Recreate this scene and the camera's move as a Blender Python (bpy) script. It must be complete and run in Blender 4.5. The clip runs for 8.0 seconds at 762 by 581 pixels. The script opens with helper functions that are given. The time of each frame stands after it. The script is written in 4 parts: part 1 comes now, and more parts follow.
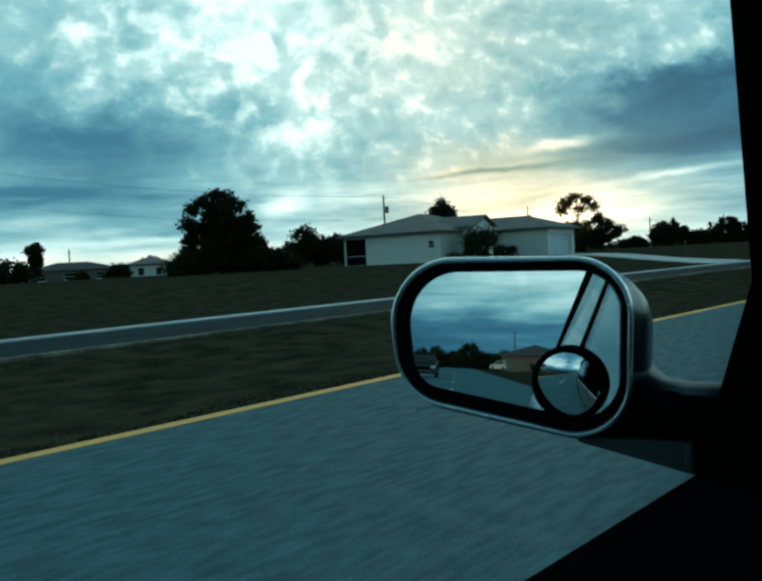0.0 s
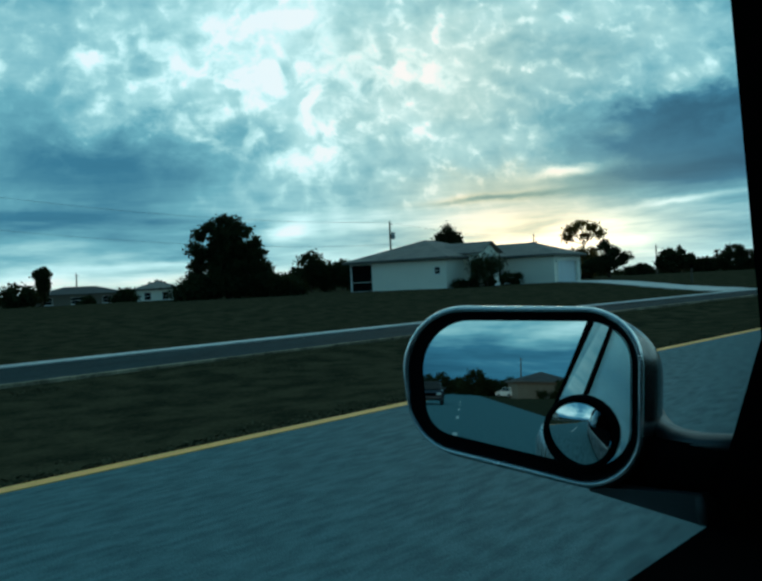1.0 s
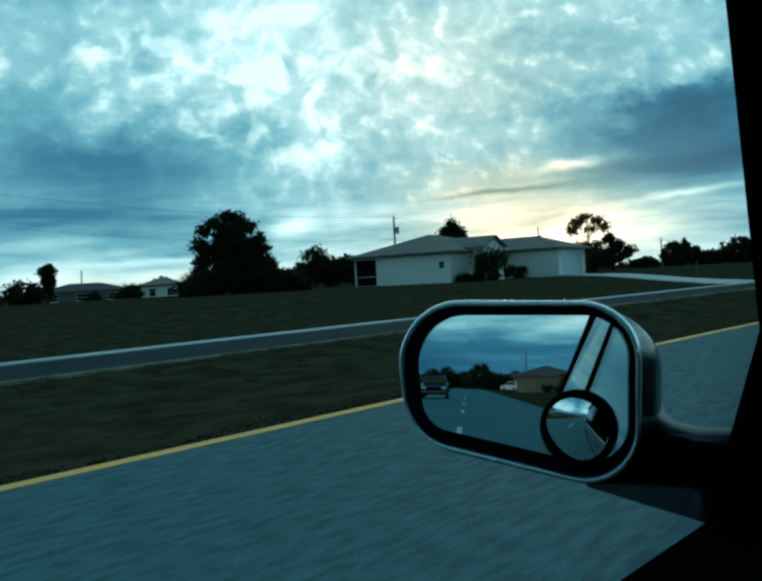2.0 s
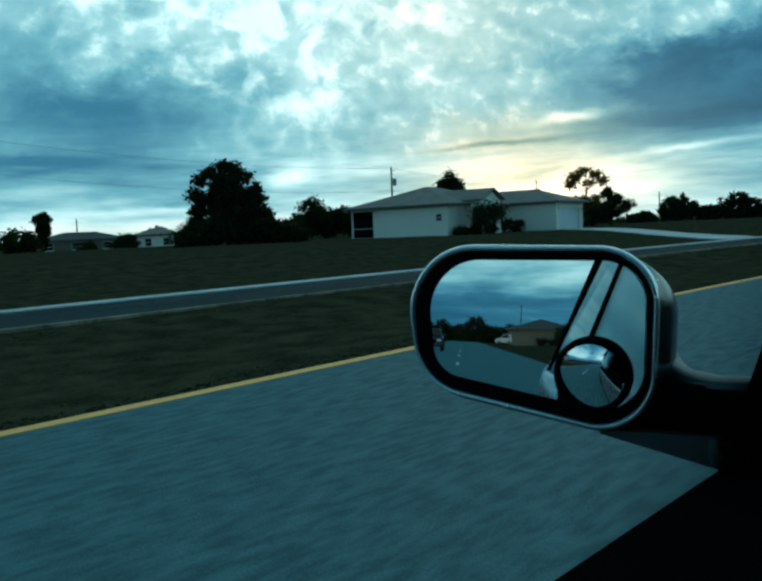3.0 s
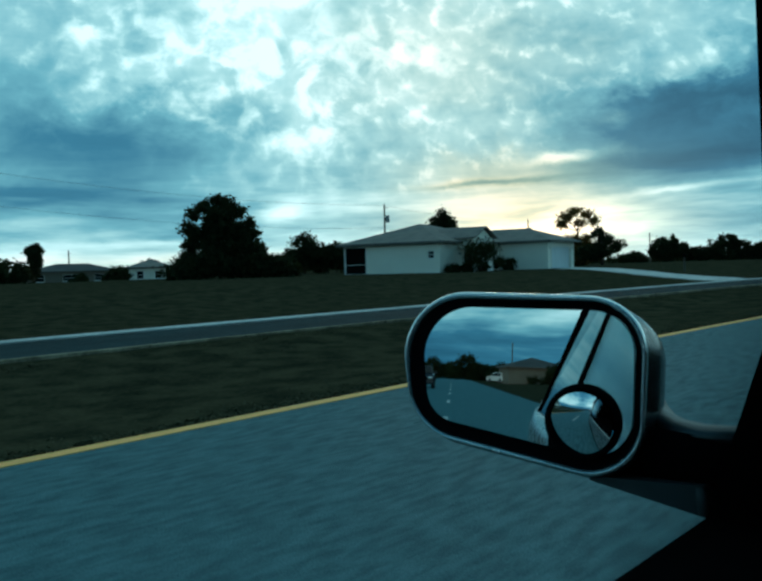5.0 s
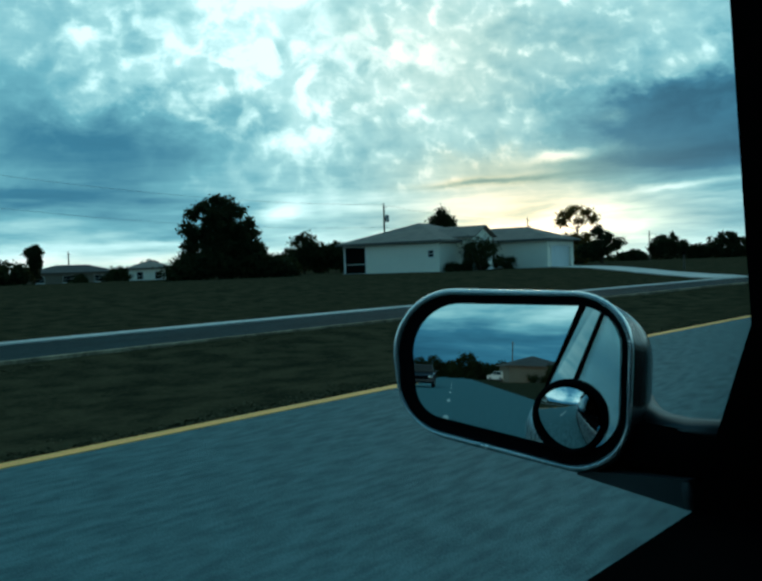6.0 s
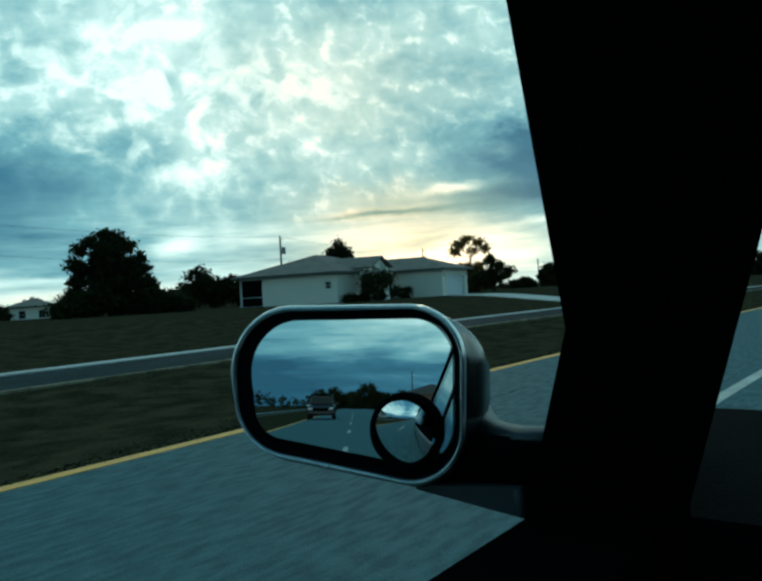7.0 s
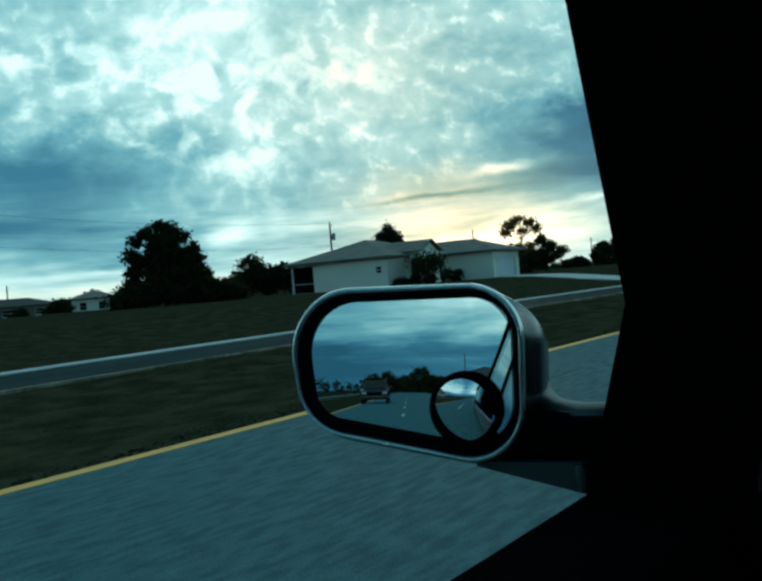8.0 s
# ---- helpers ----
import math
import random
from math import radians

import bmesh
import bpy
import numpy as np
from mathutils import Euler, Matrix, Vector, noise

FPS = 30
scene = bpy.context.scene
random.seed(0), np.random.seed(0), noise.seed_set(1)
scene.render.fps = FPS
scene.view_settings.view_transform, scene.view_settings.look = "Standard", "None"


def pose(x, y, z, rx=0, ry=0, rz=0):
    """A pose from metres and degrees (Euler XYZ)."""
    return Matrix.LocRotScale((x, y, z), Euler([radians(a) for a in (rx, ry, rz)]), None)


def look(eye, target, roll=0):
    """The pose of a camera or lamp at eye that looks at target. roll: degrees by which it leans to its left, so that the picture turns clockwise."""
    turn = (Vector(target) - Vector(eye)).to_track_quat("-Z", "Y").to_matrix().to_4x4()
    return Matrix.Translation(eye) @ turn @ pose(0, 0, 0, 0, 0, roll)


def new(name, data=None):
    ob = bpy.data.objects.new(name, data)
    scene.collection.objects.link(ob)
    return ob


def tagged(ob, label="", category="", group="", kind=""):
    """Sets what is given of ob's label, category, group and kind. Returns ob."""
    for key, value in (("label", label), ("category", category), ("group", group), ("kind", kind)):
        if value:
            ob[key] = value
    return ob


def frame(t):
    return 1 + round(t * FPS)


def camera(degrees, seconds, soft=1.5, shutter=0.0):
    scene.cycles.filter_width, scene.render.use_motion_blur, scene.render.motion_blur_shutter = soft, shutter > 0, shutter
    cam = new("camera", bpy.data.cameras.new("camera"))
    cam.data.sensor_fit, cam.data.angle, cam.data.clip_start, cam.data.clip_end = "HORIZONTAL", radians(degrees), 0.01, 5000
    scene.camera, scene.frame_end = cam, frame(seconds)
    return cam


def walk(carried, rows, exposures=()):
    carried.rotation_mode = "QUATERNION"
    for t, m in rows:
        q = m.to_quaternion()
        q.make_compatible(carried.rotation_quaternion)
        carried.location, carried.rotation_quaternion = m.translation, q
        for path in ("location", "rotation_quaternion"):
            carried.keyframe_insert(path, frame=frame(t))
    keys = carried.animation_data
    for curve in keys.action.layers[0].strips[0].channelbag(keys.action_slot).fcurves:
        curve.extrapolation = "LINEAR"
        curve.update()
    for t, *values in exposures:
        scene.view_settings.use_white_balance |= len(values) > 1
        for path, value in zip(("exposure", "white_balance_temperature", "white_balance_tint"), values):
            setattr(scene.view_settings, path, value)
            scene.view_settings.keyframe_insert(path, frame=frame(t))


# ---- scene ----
# ---------------------------------------------------------------- camera
cam = camera(54.0, 8.0, soft=2.8)
PATH = [
    (0.0, pose(0.0108, 0.0150, 1.1287, 87.34, 2.97, 44.22)),
    (0.5, pose(0.0072, 0.0122, 1.1384, 87.81, 2.43, 45.17)),
    (1.0, pose(0.0140, 0.0031, 1.1505, 89.33, 2.68, 44.67)),
    (2.5, pose(0.0153, 0.0194, 1.1493, 87.78, 3.40, 45.27)),
    (3.0, pose(-0.0060, 0.0152, 1.1422, 85.27, 2.44, 44.76)),
    (3.5, pose(-0.0010, 0.0116, 1.1489, 87.17, 1.37, 45.15)),
    (4.0, pose(0.0079, 0.0048, 1.1503, 87.99, 1.09, 44.43)),
    (4.5, pose(-0.0005, 0.0000, 1.1523, 88.02, 1.34, 44.22)),
    (6.0, pose(0.0131, 0.0067, 1.1497, 87.97, 1.91, 44.16)),
    (6.5, pose(0.0174, 0.0107, 1.1374, 88.44, 2.01, 42.38)),
    (7.0, pose(0.0487, 0.0538, 1.1327, 90.04, 3.20, 36.38)),
    (7.5, pose(0.0449, 0.0615, 1.1194, 87.98, 4.25, 38.85)),
    (8.0, pose(0.0490, 0.0442, 1.1302, 89.08, 4.68, 40.26)),
]
walk(cam, PATH, exposures=[(0.0, 0.06, 6260, 6), (1.0, -0.08, 5810, 3), (2.5, 0.04, 5760, 2), (4.7, 0.03, 5760, 2), (6.0, 0.05, 5860, 2), (6.5, 0.03, 6210, 5), (7.5, 0.10, 6310, 4), (8.0, 0.0, 6010, 1)])

# ---------------------------------------------------------------- world and sun
SUN_AZ, SUN_EL = 33.5, 3.0          # degrees to the left of the road's heading, and above the horizon


class Nodes:
    """Short forms for node arithmetic."""

    def __init__(self, tree):
        self.tree = tree

    def add(self, kind, **inputs):
        node = self.tree.nodes.new(kind)
        for key, value in inputs.items():
            self.put(node.inputs[key.replace("_", " ")], value)
        return node

    def put(self, socket, value):
        if isinstance(value, bpy.types.NodeSocket):
            self.tree.links.new(value, socket)
        else:
            socket.default_value = value

    def math(self, op, a, b=0.0, c=0.0):
        node = self.tree.nodes.new("ShaderNodeMath")
        node.operation = op
        for i, v in enumerate((a, b, c)):
            self.put(node.inputs[i], v)
        return node.outputs[0]

    def vec(self, x, y, z):
        return self.add("ShaderNodeCombineXYZ", X=x, Y=y, Z=z).outputs[0]

    def noise(self, vector, scale, detail=4.0, rough=0.55, warp=0.0):
        node = self.add("ShaderNodeTexNoise", Vector=vector, Scale=scale, Detail=detail, Roughness=rough, Distortion=warp)
        return node.outputs[0]

    def ramp(self, fac, stops):
        node = self.tree.nodes.new("ShaderNodeValToRGB")
        e = node.color_ramp.elements
        while len(e) < len(stops):
            e.new(0.5)
        for i, (p, c) in enumerate(stops):
            e[i].position, e[i].color = p, (*c, 1) if len(c) == 3 else c
        self.put(node.inputs[0], fac)
        return node.outputs[0]

    def mix(self, fac, a, b, blend="MIX"):
        node = self.tree.nodes.new("ShaderNodeMix")
        node.data_type, node.blend_type = "RGBA", blend
        node.clamp_factor = True
        self.put(node.inputs[0], fac)
        for i, v in ((6, a), (7, b)):
            self.put(node.inputs[i], (*v, 1) if isinstance(v, tuple) and len(v) == 3 else v)
        return node.outputs[2]

    def smooth(self, v, lo, hi):
        node = self.tree.nodes.new("ShaderNodeMapRange")
        node.interpolation_type = "SMOOTHSTEP"
        self.put(node.inputs[0], v)
        node.inputs[1].default_value, node.inputs[2].default_value = lo, hi
        return node.outputs[0]


def sunset_sky():
    world = bpy.data.worlds.new("sunset_sky")
    scene.world = world
    world.use_nodes = True
    tree = world.node_tree
    tree.nodes.clear()
    n = Nodes(tree)
    sky = tree.nodes.new("ShaderNodeTexSky")
    sky.sky_type, sky.sun_disc = "NISHITA", False
    sky.sun_elevation, sky.sun_rotation = radians(SUN_EL), radians(-SUN_AZ)
    direction = tree.nodes.new("ShaderNodeTexCoord").outputs["Generated"]
    xyz = n.add("ShaderNodeSeparateXYZ", Vector=direction).outputs
    dx, dy, dz = xyz[0], xyz[1], xyz[2]
    az = n.math("MULTIPLY", n.math("ARCTAN2", n.math("MULTIPLY", dx, -1.0), dy), 57.2958)
    el = n.math("MULTIPLY", n.math("ARCSINE", dz), 57.2958)

    # ragged edges for the masses, straighter towards the horizon
    tall = n.vec(dx, dy, n.math("MULTIPLY", dz, 1.7))
    high = n.smooth(el, 3.0, 9.0)
    ragged = n.math("MULTIPLY_ADD", n.smooth(el, 6.0, 11.0), 0.88, 0.12)
    az = n.math("ADD", az, n.math("MULTIPLY", n.math("SUBTRACT", n.noise(tall, 9.0, 5.0, 0.6, 0.3), 0.5), n.math("MULTIPLY", ragged, 16.0)))
    el = n.math("ADD", el, n.math("MULTIPLY", n.math("SUBTRACT", n.noise(n.vec(dy, dx, n.math("MULTIPLY_ADD", dz, 1.7, 4.0)), 11.0, 5.0, 0.6, 0.3), 0.5), n.math("MULTIPLY", ragged, 8.0)))

    def mass(a0, e0, wa, we, lean=0.0):
        """A soft mass of cloud round one direction, wa and we degrees wide, rising by lean per degree."""
        u = n.math("DIVIDE", n.math("SUBTRACT", az, a0), wa)
        tilt = n.math("MULTIPLY", n.math("SUBTRACT", az, a0), lean)
        v = n.math("DIVIDE", n.math("SUBTRACT", n.math("SUBTRACT", el, e0), tilt), we)
        r = n.math("ADD", n.math("MULTIPLY", u, u), n.math("MULTIPLY", v, v))
        return n.math("EXPONENT", n.math("MULTIPLY", r, -1.0))

    # mottled cloud above, flat streaks near the horizon
    big = n.noise(tall, 4.5, 3.0, 0.5, 0.2)
    sheared = n.vec(n.math("ADD", dx, n.math("MULTIPLY", dz, 0.45)), n.math("ADD", dy, n.math("MULTIPLY", dz, -0.3)), n.math("MULTIPLY", dz, 0.95))
    puffs = n.noise(sheared, 15.0, 3.0, 0.5, 0.45)
    cells = n.noise(sheared, 42.0, 3.0, 0.5, 0.3)
    tatters = n.smooth(n.noise(sheared, 21.0, 4.0, 0.55, 0.4), 0.42, 0.72)
    streak = n.noise(n.vec(n.math("MULTIPLY", dx, 3.0), n.math("MULTIPLY", dy, 3.0), n.math("MULTIPLY", n.math("ADD", dz, n.math("MULTIPLY", dx, -0.03)), 24.0)), 1.0, 5.0, 0.6, 0.25)
    wisps = n.noise(n.vec(n.math("MULTIPLY", dx, 8.0), n.math("MULTIPLY", dy, 8.0), n.math("MULTIPLY", dz, 62.0)), 1.0, 4.0, 0.55, 0.2)
    toward = n.smooth(n.math("COSINE", n.math("MULTIPLY", n.math("SUBTRACT", az, 40.0), 0.0174533)), -0.2, 0.75)

    def scaled(v, k):
        return n.math("MULTIPLY", n.math("SUBTRACT", v, 0.5), k)

    def total(first, *terms):
        for term in terms:
            first = n.math("ADD", first, term)
        return first

    def times(v, k):
        return n.math("MULTIPLY", v, k)

    # the last two masses, behind the car, are added to dim the side glass
    dark = total(times(mass(64.5, 9.0, 12.0, 4.6), 0.39), times(mass(66.0, 5.2, 12.0, 1.1), 0.20), times(mass(19.0, 11.0, 11.0, 2.5, -0.24), 0.60),
                 times(mass(17.0, 7.4, 9.5, 1.6, -0.12), 0.58), times(mass(19.0, 3.0, 8.0, 2.2), 0.12), times(mass(47.0, 7.0, 3.5, 1.6), 0.10), times(mass(60.0, 3.0, 9.0, 0.8), 0.12), times(mass(68.0, 21.0, 7.0, 5.0), 0.20), times(mass(17.0, 20.0, 9.0, 4.5), 0.20), times(mass(173.0, 12.0, 7.0, 8.0), 0.31), times(mass(-187.0, 12.0, 7.0, 8.0), 0.31))
    calm = n.math("SUBTRACT", 1.0, n.math("MINIMUM", times(dark, 2.6), 0.88))
    specks = n.math("MULTIPLY", n.smooth(cells, 0.50, 0.74), n.smooth(puffs, 0.36, 0.62))
    texture_high = n.math("MULTIPLY", total(scaled(puffs, 0.42), scaled(cells, 0.22), times(specks, 0.24), scaled(big, 0.40)), calm)
    texture_low = total(scaled(streak, 0.85), scaled(wisps, 0.50))
    value = total(
        n.math("MULTIPLY", n.math("MULTIPLY", texture_high, high), n.math("MULTIPLY_ADD", toward, 0.7, 0.3)),
        n.math("MULTIPLY", texture_low, n.math("SUBTRACT", 1.0, times(high, 0.80))),
        n.math("MULTIPLY_ADD", toward, 0.36, 0.28),
        n.math("MULTIPLY", n.math("SUBTRACT", 1.0, toward), total(scaled(streak, 0.5), n.math("MULTIPLY", n.math("SUBTRACT", n.smooth(el, 1.6, 5.5), times(n.smooth(el, 9.0, 26.0), 0.72)), 0.62), -0.24)),
        times(mass(55.0, 17.0, 5.0, 5.5, -0.6), 0.12),
        times(mass(50.0, 10.5, 4.0, 5.0), 0.12),
        times(mass(62.0, 14.2, 6.0, 1.8, -0.35), 0.12),
        n.math("MULTIPLY", tatters, total(times(mass(54.0, 17.0, 5.0, 6.0, -0.6), 0.33), times(mass(49.5, 11.0, 4.5, 5.0), 0.44), times(mass(62.0, 15.5, 5.0, 2.4, -0.35), 0.34), times(mass(42.5, 15.5, 4.5, 2.2), 0.28))),
        times(dark, -1.0),
        times(mass(51.3, 4.1, 1.7, 0.9, -0.3), 0.36),
        times(mass(34.0, 5.2, 10.0, 3.4), 0.11),
        times(mass(30.8, 7.7, 2.4, 0.5, -0.08), 0.42),
        times(mass(22.8, 4.8, 2.8, 0.24, -0.07), 0.32),
        times(mass(36.0, 5.9, 4.6, 0.22, -0.05), -0.30),
        times(mass(28.0, 2.6, 6.0, 1.1), 0.16),
        times(mass(61.0, 1.9, 6.0, 0.3), 0.22),
        times(mass(62.0, 0.9, 18.0, 0.6), 0.16),
    )
    cloud = n.ramp(value, [(0.0, (0.026, 0.115, 0.185)), (0.25, (0.056, 0.205, 0.30)), (0.48, (0.19, 0.45, 0.51)),
                           (0.66, (0.44, 0.72, 0.715)), (0.82, (0.72, 0.98, 0.95)), (0.96, (0.95, 1.0, 0.98))])
    warm = n.math("MINIMUM", total(times(mass(33.5, 3.4, 8.5, 2.8), 0.95), times(mass(33.0, 7.0, 9.0, 1.5), 0.5), times(mass(36.7, 5.9, 4.5, 0.35, -0.03), 0.5),
                                   times(mass(57.0, 0.6, 22.0, 0.7), 0.4), times(mass(38.0, 15.0, 12.0, 7.0), 0.32)), 1.0)
    tinted = n.mix(warm, cloud, n.mix(1.0, cloud, (1.75, 1.02, 0.72), "MULTIPLY"))
    core = n.math("MULTIPLY", mass(31.0, 2.5, 7.5, 1.5), n.math("ADD", 0.55, scaled(wisps, 1.8)))
    lit = n.mix(1.0, tinted, n.mix(1.0, n.vec(core, core, core), (1.1, 0.80, 0.42), "MULTIPLY"), "ADD")
    clear = n.add("ShaderNodeBackground", Color=sky.outputs[0], Strength=0.08)
    overcast = n.add("ShaderNodeBackground", Color=lit, Strength=1.0)
    both = tree.nodes.new("ShaderNodeMixShader")
    both.inputs[0].default_value = 0.97
    tree.links.new(clear.outputs[0], both.inputs[1])
    tree.links.new(overcast.outputs[0], both.inputs[2])
    out = tree.nodes.new("ShaderNodeOutputWorld")
    tree.links.new(both.outputs[0], out.inputs[0])


sunset_sky()
sun = new("sun", bpy.data.lights.new("sun", "SUN"))
sun.data.energy, sun.data.angle, sun.data.color = 0.5, radians(10), (1.0, 0.72, 0.42)
a, e = radians(SUN_AZ), radians(SUN_EL)
sun.matrix_basis = look((0, 0, 60), (60 * math.sin(a), -60 * math.cos(a), 60 - 60 * math.tan(e)))

# ---------------------------------------------------------------- materials


def material(name, color, rough=0.7, metal=0.0, vary=0.25, scale=1.0, bump=0.0, bump_scale=40.0, tint=None, stretch=(1, 1, 1), coat=0.0, spec=0.5):
    """A surface whose colour wanders between two tones at two scales, with a fine relief."""
    m = bpy.data.materials.new(name)
    m.use_nodes = True
    n = Nodes(m.node_tree)
    bsdf = m.node_tree.nodes["Principled BSDF"]
    place = m.node_tree.nodes.new("ShaderNodeTexCoord").outputs["Object"]
    mapped = n.add("ShaderNodeMapping", Vector=place, Scale=stretch).outputs[0]
    other = tint or tuple(c * 0.55 for c in color)
    wide, grain = n.noise(mapped, scale, 4.0), n.noise(mapped, scale * 9.0, 5.0, 0.65)
    f = n.math("ADD", n.math("MULTIPLY", n.smooth(wide, 0.3, 0.7), 0.6), n.math("MULTIPLY", n.smooth(grain, 0.3, 0.7), 0.4))
    full = n.mix(f, color, other)
    n.put(bsdf.inputs["Base Color"], n.mix(min(1.0, vary * 2), color, full))
    n.put(bsdf.inputs["Roughness"], n.math("MULTIPLY_ADD", grain, 0.2, max(0.0, rough - 0.1)) if rough > 0.15 else rough)
    bsdf.inputs["Metallic"].default_value = metal
    bsdf.inputs["Coat Weight"].default_value = coat
    bsdf.inputs["Coat Roughness"].default_value = 0.06
    bsdf.inputs["Specular IOR Level"].default_value = spec
    if bump:
        relief = n.add("ShaderNodeBump", Height=n.noise(place, bump_scale, 4.0, 0.6), Strength=bump, Distance=0.02)
        n.put(bsdf.inputs["Normal"], relief.outputs[0])
    return m


M = dict(
    asphalt=material("asphalt", (0.114, 0.222, 0.246), 0.85, vary=0.5, scale=7.0, bump=0.8, bump_scale=70, tint=(0.044, 0.094, 0.110), stretch=(2.2, 0.6, 1), spec=0.08),
    old_asphalt=material("old_asphalt", (0.017, 0.042, 0.049), 0.9, spec=0.05, vary=0.5, scale=1.2, bump=0.4, bump_scale=40, stretch=(1.2, 0.4, 1)),
    concrete=material("concrete", (0.56, 0.58, 0.57), 0.85, vary=0.5, scale=0.8, bump=0.3, bump_scale=30),
    yellow_paint=material("yellow_paint", (1.0, 0.46, 0.10), 0.7, vary=0.35, scale=2.0, bump=0.3, bump_scale=60, tint=(0.66, 0.34, 0.08)),
    white_paint=material("white_paint", (0.62, 0.62, 0.58), 0.7, vary=0.4, scale=2.5, bump=0.3, bump_scale=60, tint=(0.3, 0.31, 0.3)),
    sand=material("sand", (0.36, 0.31, 0.22), 0.95, vary=0.5, scale=1.6, tint=(0.03, 0.03, 0.02), spec=0.05),
    crack=material("crack", (0.052, 0.108, 0.124), 0.9, spec=0.05, vary=0.4, scale=3),
    turf=material("turf", (0.066, 0.058, 0.034), 0.95, vary=0.5, scale=2.2, bump=0.6, bump_scale=9, tint=(0.011, 0.0145, 0.0095), stretch=(1, 0.9, 1), spec=0.0),
    blades=material("blades", (0.088, 0.076, 0.044), 0.9, vary=0.5, scale=0.7, tint=(0.030, 0.033, 0.018), spec=0.02),
    stucco=material("stucco", (0.84, 0.80, 0.70), 0.9, vary=0.18, scale=0.5, bump=0.4, bump_scale=30, tint=(0.70, 0.67, 0.59), spec=0.2),
    stucco_cream=material("stucco_cream", (0.17, 0.15, 0.12), 0.9, vary=0.2, scale=0.5, bump=0.4, bump_scale=30, spec=0.2),
    fascia=material("fascia_paint", (0.10, 0.095, 0.088), 0.7, vary=0.2, scale=0.8),
    trim=material("trim_paint", (0.76, 0.75, 0.71), 0.6, vary=0.12, scale=0.7),
    shingle=material("shingle", (0.245, 0.212, 0.185), 0.9, vary=0.4, scale=0.8, bump=0.6, bump_scale=20, tint=(0.12, 0.11, 0.105), stretch=(1, 1, 3), spec=0.2),
    shingle_dark=material("shingle_dark", (0.085, 0.08, 0.08), 0.9, vary=0.4, scale=0.8, bump=0.6, bump_scale=20, stretch=(1, 1, 3), spec=0.2),
    door_white=material("door_white", (0.62, 0.68, 0.72), 0.5, vary=0.1, scale=0.6),
    dark_glass=material("dark_glass", (0.012, 0.014, 0.016), 0.06, vary=0.1, scale=1.0, spec=0.18),
    car_glass=material("car_glass", (0.008, 0.010, 0.012), 0.0, vary=0.1, scale=1.0, spec=0.45),
    # near-black, for the shade inside the porch
    porch_shade=material("porch_shade_sheet", (0.006, 0.0065, 0.0065), 0.9, vary=0.2, scale=3, spec=0.0),
    wood_pole=material("weathered_wood", (0.13, 0.11, 0.09), 0.9, vary=0.4, scale=2.0, bump=0.5, bump_scale=20, stretch=(4, 4, 0.3)),
    metal_grey=material("galvanised_metal", (0.32, 0.33, 0.34), 0.5, metal=0.7, vary=0.2, scale=3),
    wire=material("black_wire", (0.02, 0.02, 0.02), 0.6, vary=0.1, scale=3),
    bark=material("bark", (0.07, 0.055, 0.042), 0.95, vary=0.45, scale=3, bump=0.8, bump_scale=16, stretch=(2, 2, 0.5), spec=0.15),
    leaf=material("leaf", (0.024, 0.034, 0.013), 0.75, vary=0.45, scale=0.8, tint=(0.012, 0.018, 0.007), spec=0.08),
    leaf_olive=material("leaf_olive", (0.052, 0.058, 0.024), 0.7, vary=0.45, scale=0.8, tint=(0.026, 0.030, 0.013), spec=0.2),
    # Mirror's silver with light put in: shaded housing and arm, brightened rim.
    silver=material("silver_paint_shaded", (0.056, 0.064, 0.067), 0.24, metal=0.8, vary=0.08, scale=6, coat=0.05),
    body_silver=material("body_silver", (0.26, 0.28, 0.29), 0.28, metal=0.8, vary=0.06, scale=6, coat=0.3),
    arm_silver_shaded=material("arm_silver_shaded", (0.055, 0.062, 0.066), 0.38, metal=0.7, vary=0.08, scale=6, coat=0.1),
    silver_lip_lit=material("silver_lip_lit", (0.58, 0.63, 0.65), 0.24, metal=0.75, vary=0.08, scale=9, coat=0.3),
    black_trim=material("black_trim", (0.0035, 0.0035, 0.004), 0.8, vary=0.2, scale=20, spec=0.0),
    black_rubber=material("black_rubber", (0.004, 0.004, 0.005), 0.75, vary=0.2, scale=15, spec=0.03),
    foot_grey=material("foot_grey", (0.055, 0.065, 0.070), 0.6, vary=0.2, scale=15, spec=0.2),
    dash=material("dash_plastic", (0.004, 0.0045, 0.005), 0.75, vary=0.2, scale=20, bump=0.2, bump_scale=200, spec=0.02),
    mirror=material("mirror_glass", (0.68, 0.78, 0.80), 0.0, metal=1.0, vary=0.04, scale=3),
    convex=material("convex_mirror_glass", (0.85, 0.88, 0.9), 0.0, metal=1.0, vary=0.04, scale=3),
    dark_car=material("dark_red_paint", (0.016, 0.010, 0.014), 0.3, metal=0.2, vary=0.1, scale=3, coat=0.8),
    white_car=material("white_paint_coat", (0.7, 0.7, 0.7), 0.35, vary=0.1, scale=3, coat=0.8),
    tyre=material("tyre", (0.012, 0.012, 0.012), 0.9, vary=0.2, scale=10),
    lamp_glass=material("lamp_glass", (0.7, 0.72, 0.72), 0.1, metal=0.6, vary=0.1, scale=9),
)


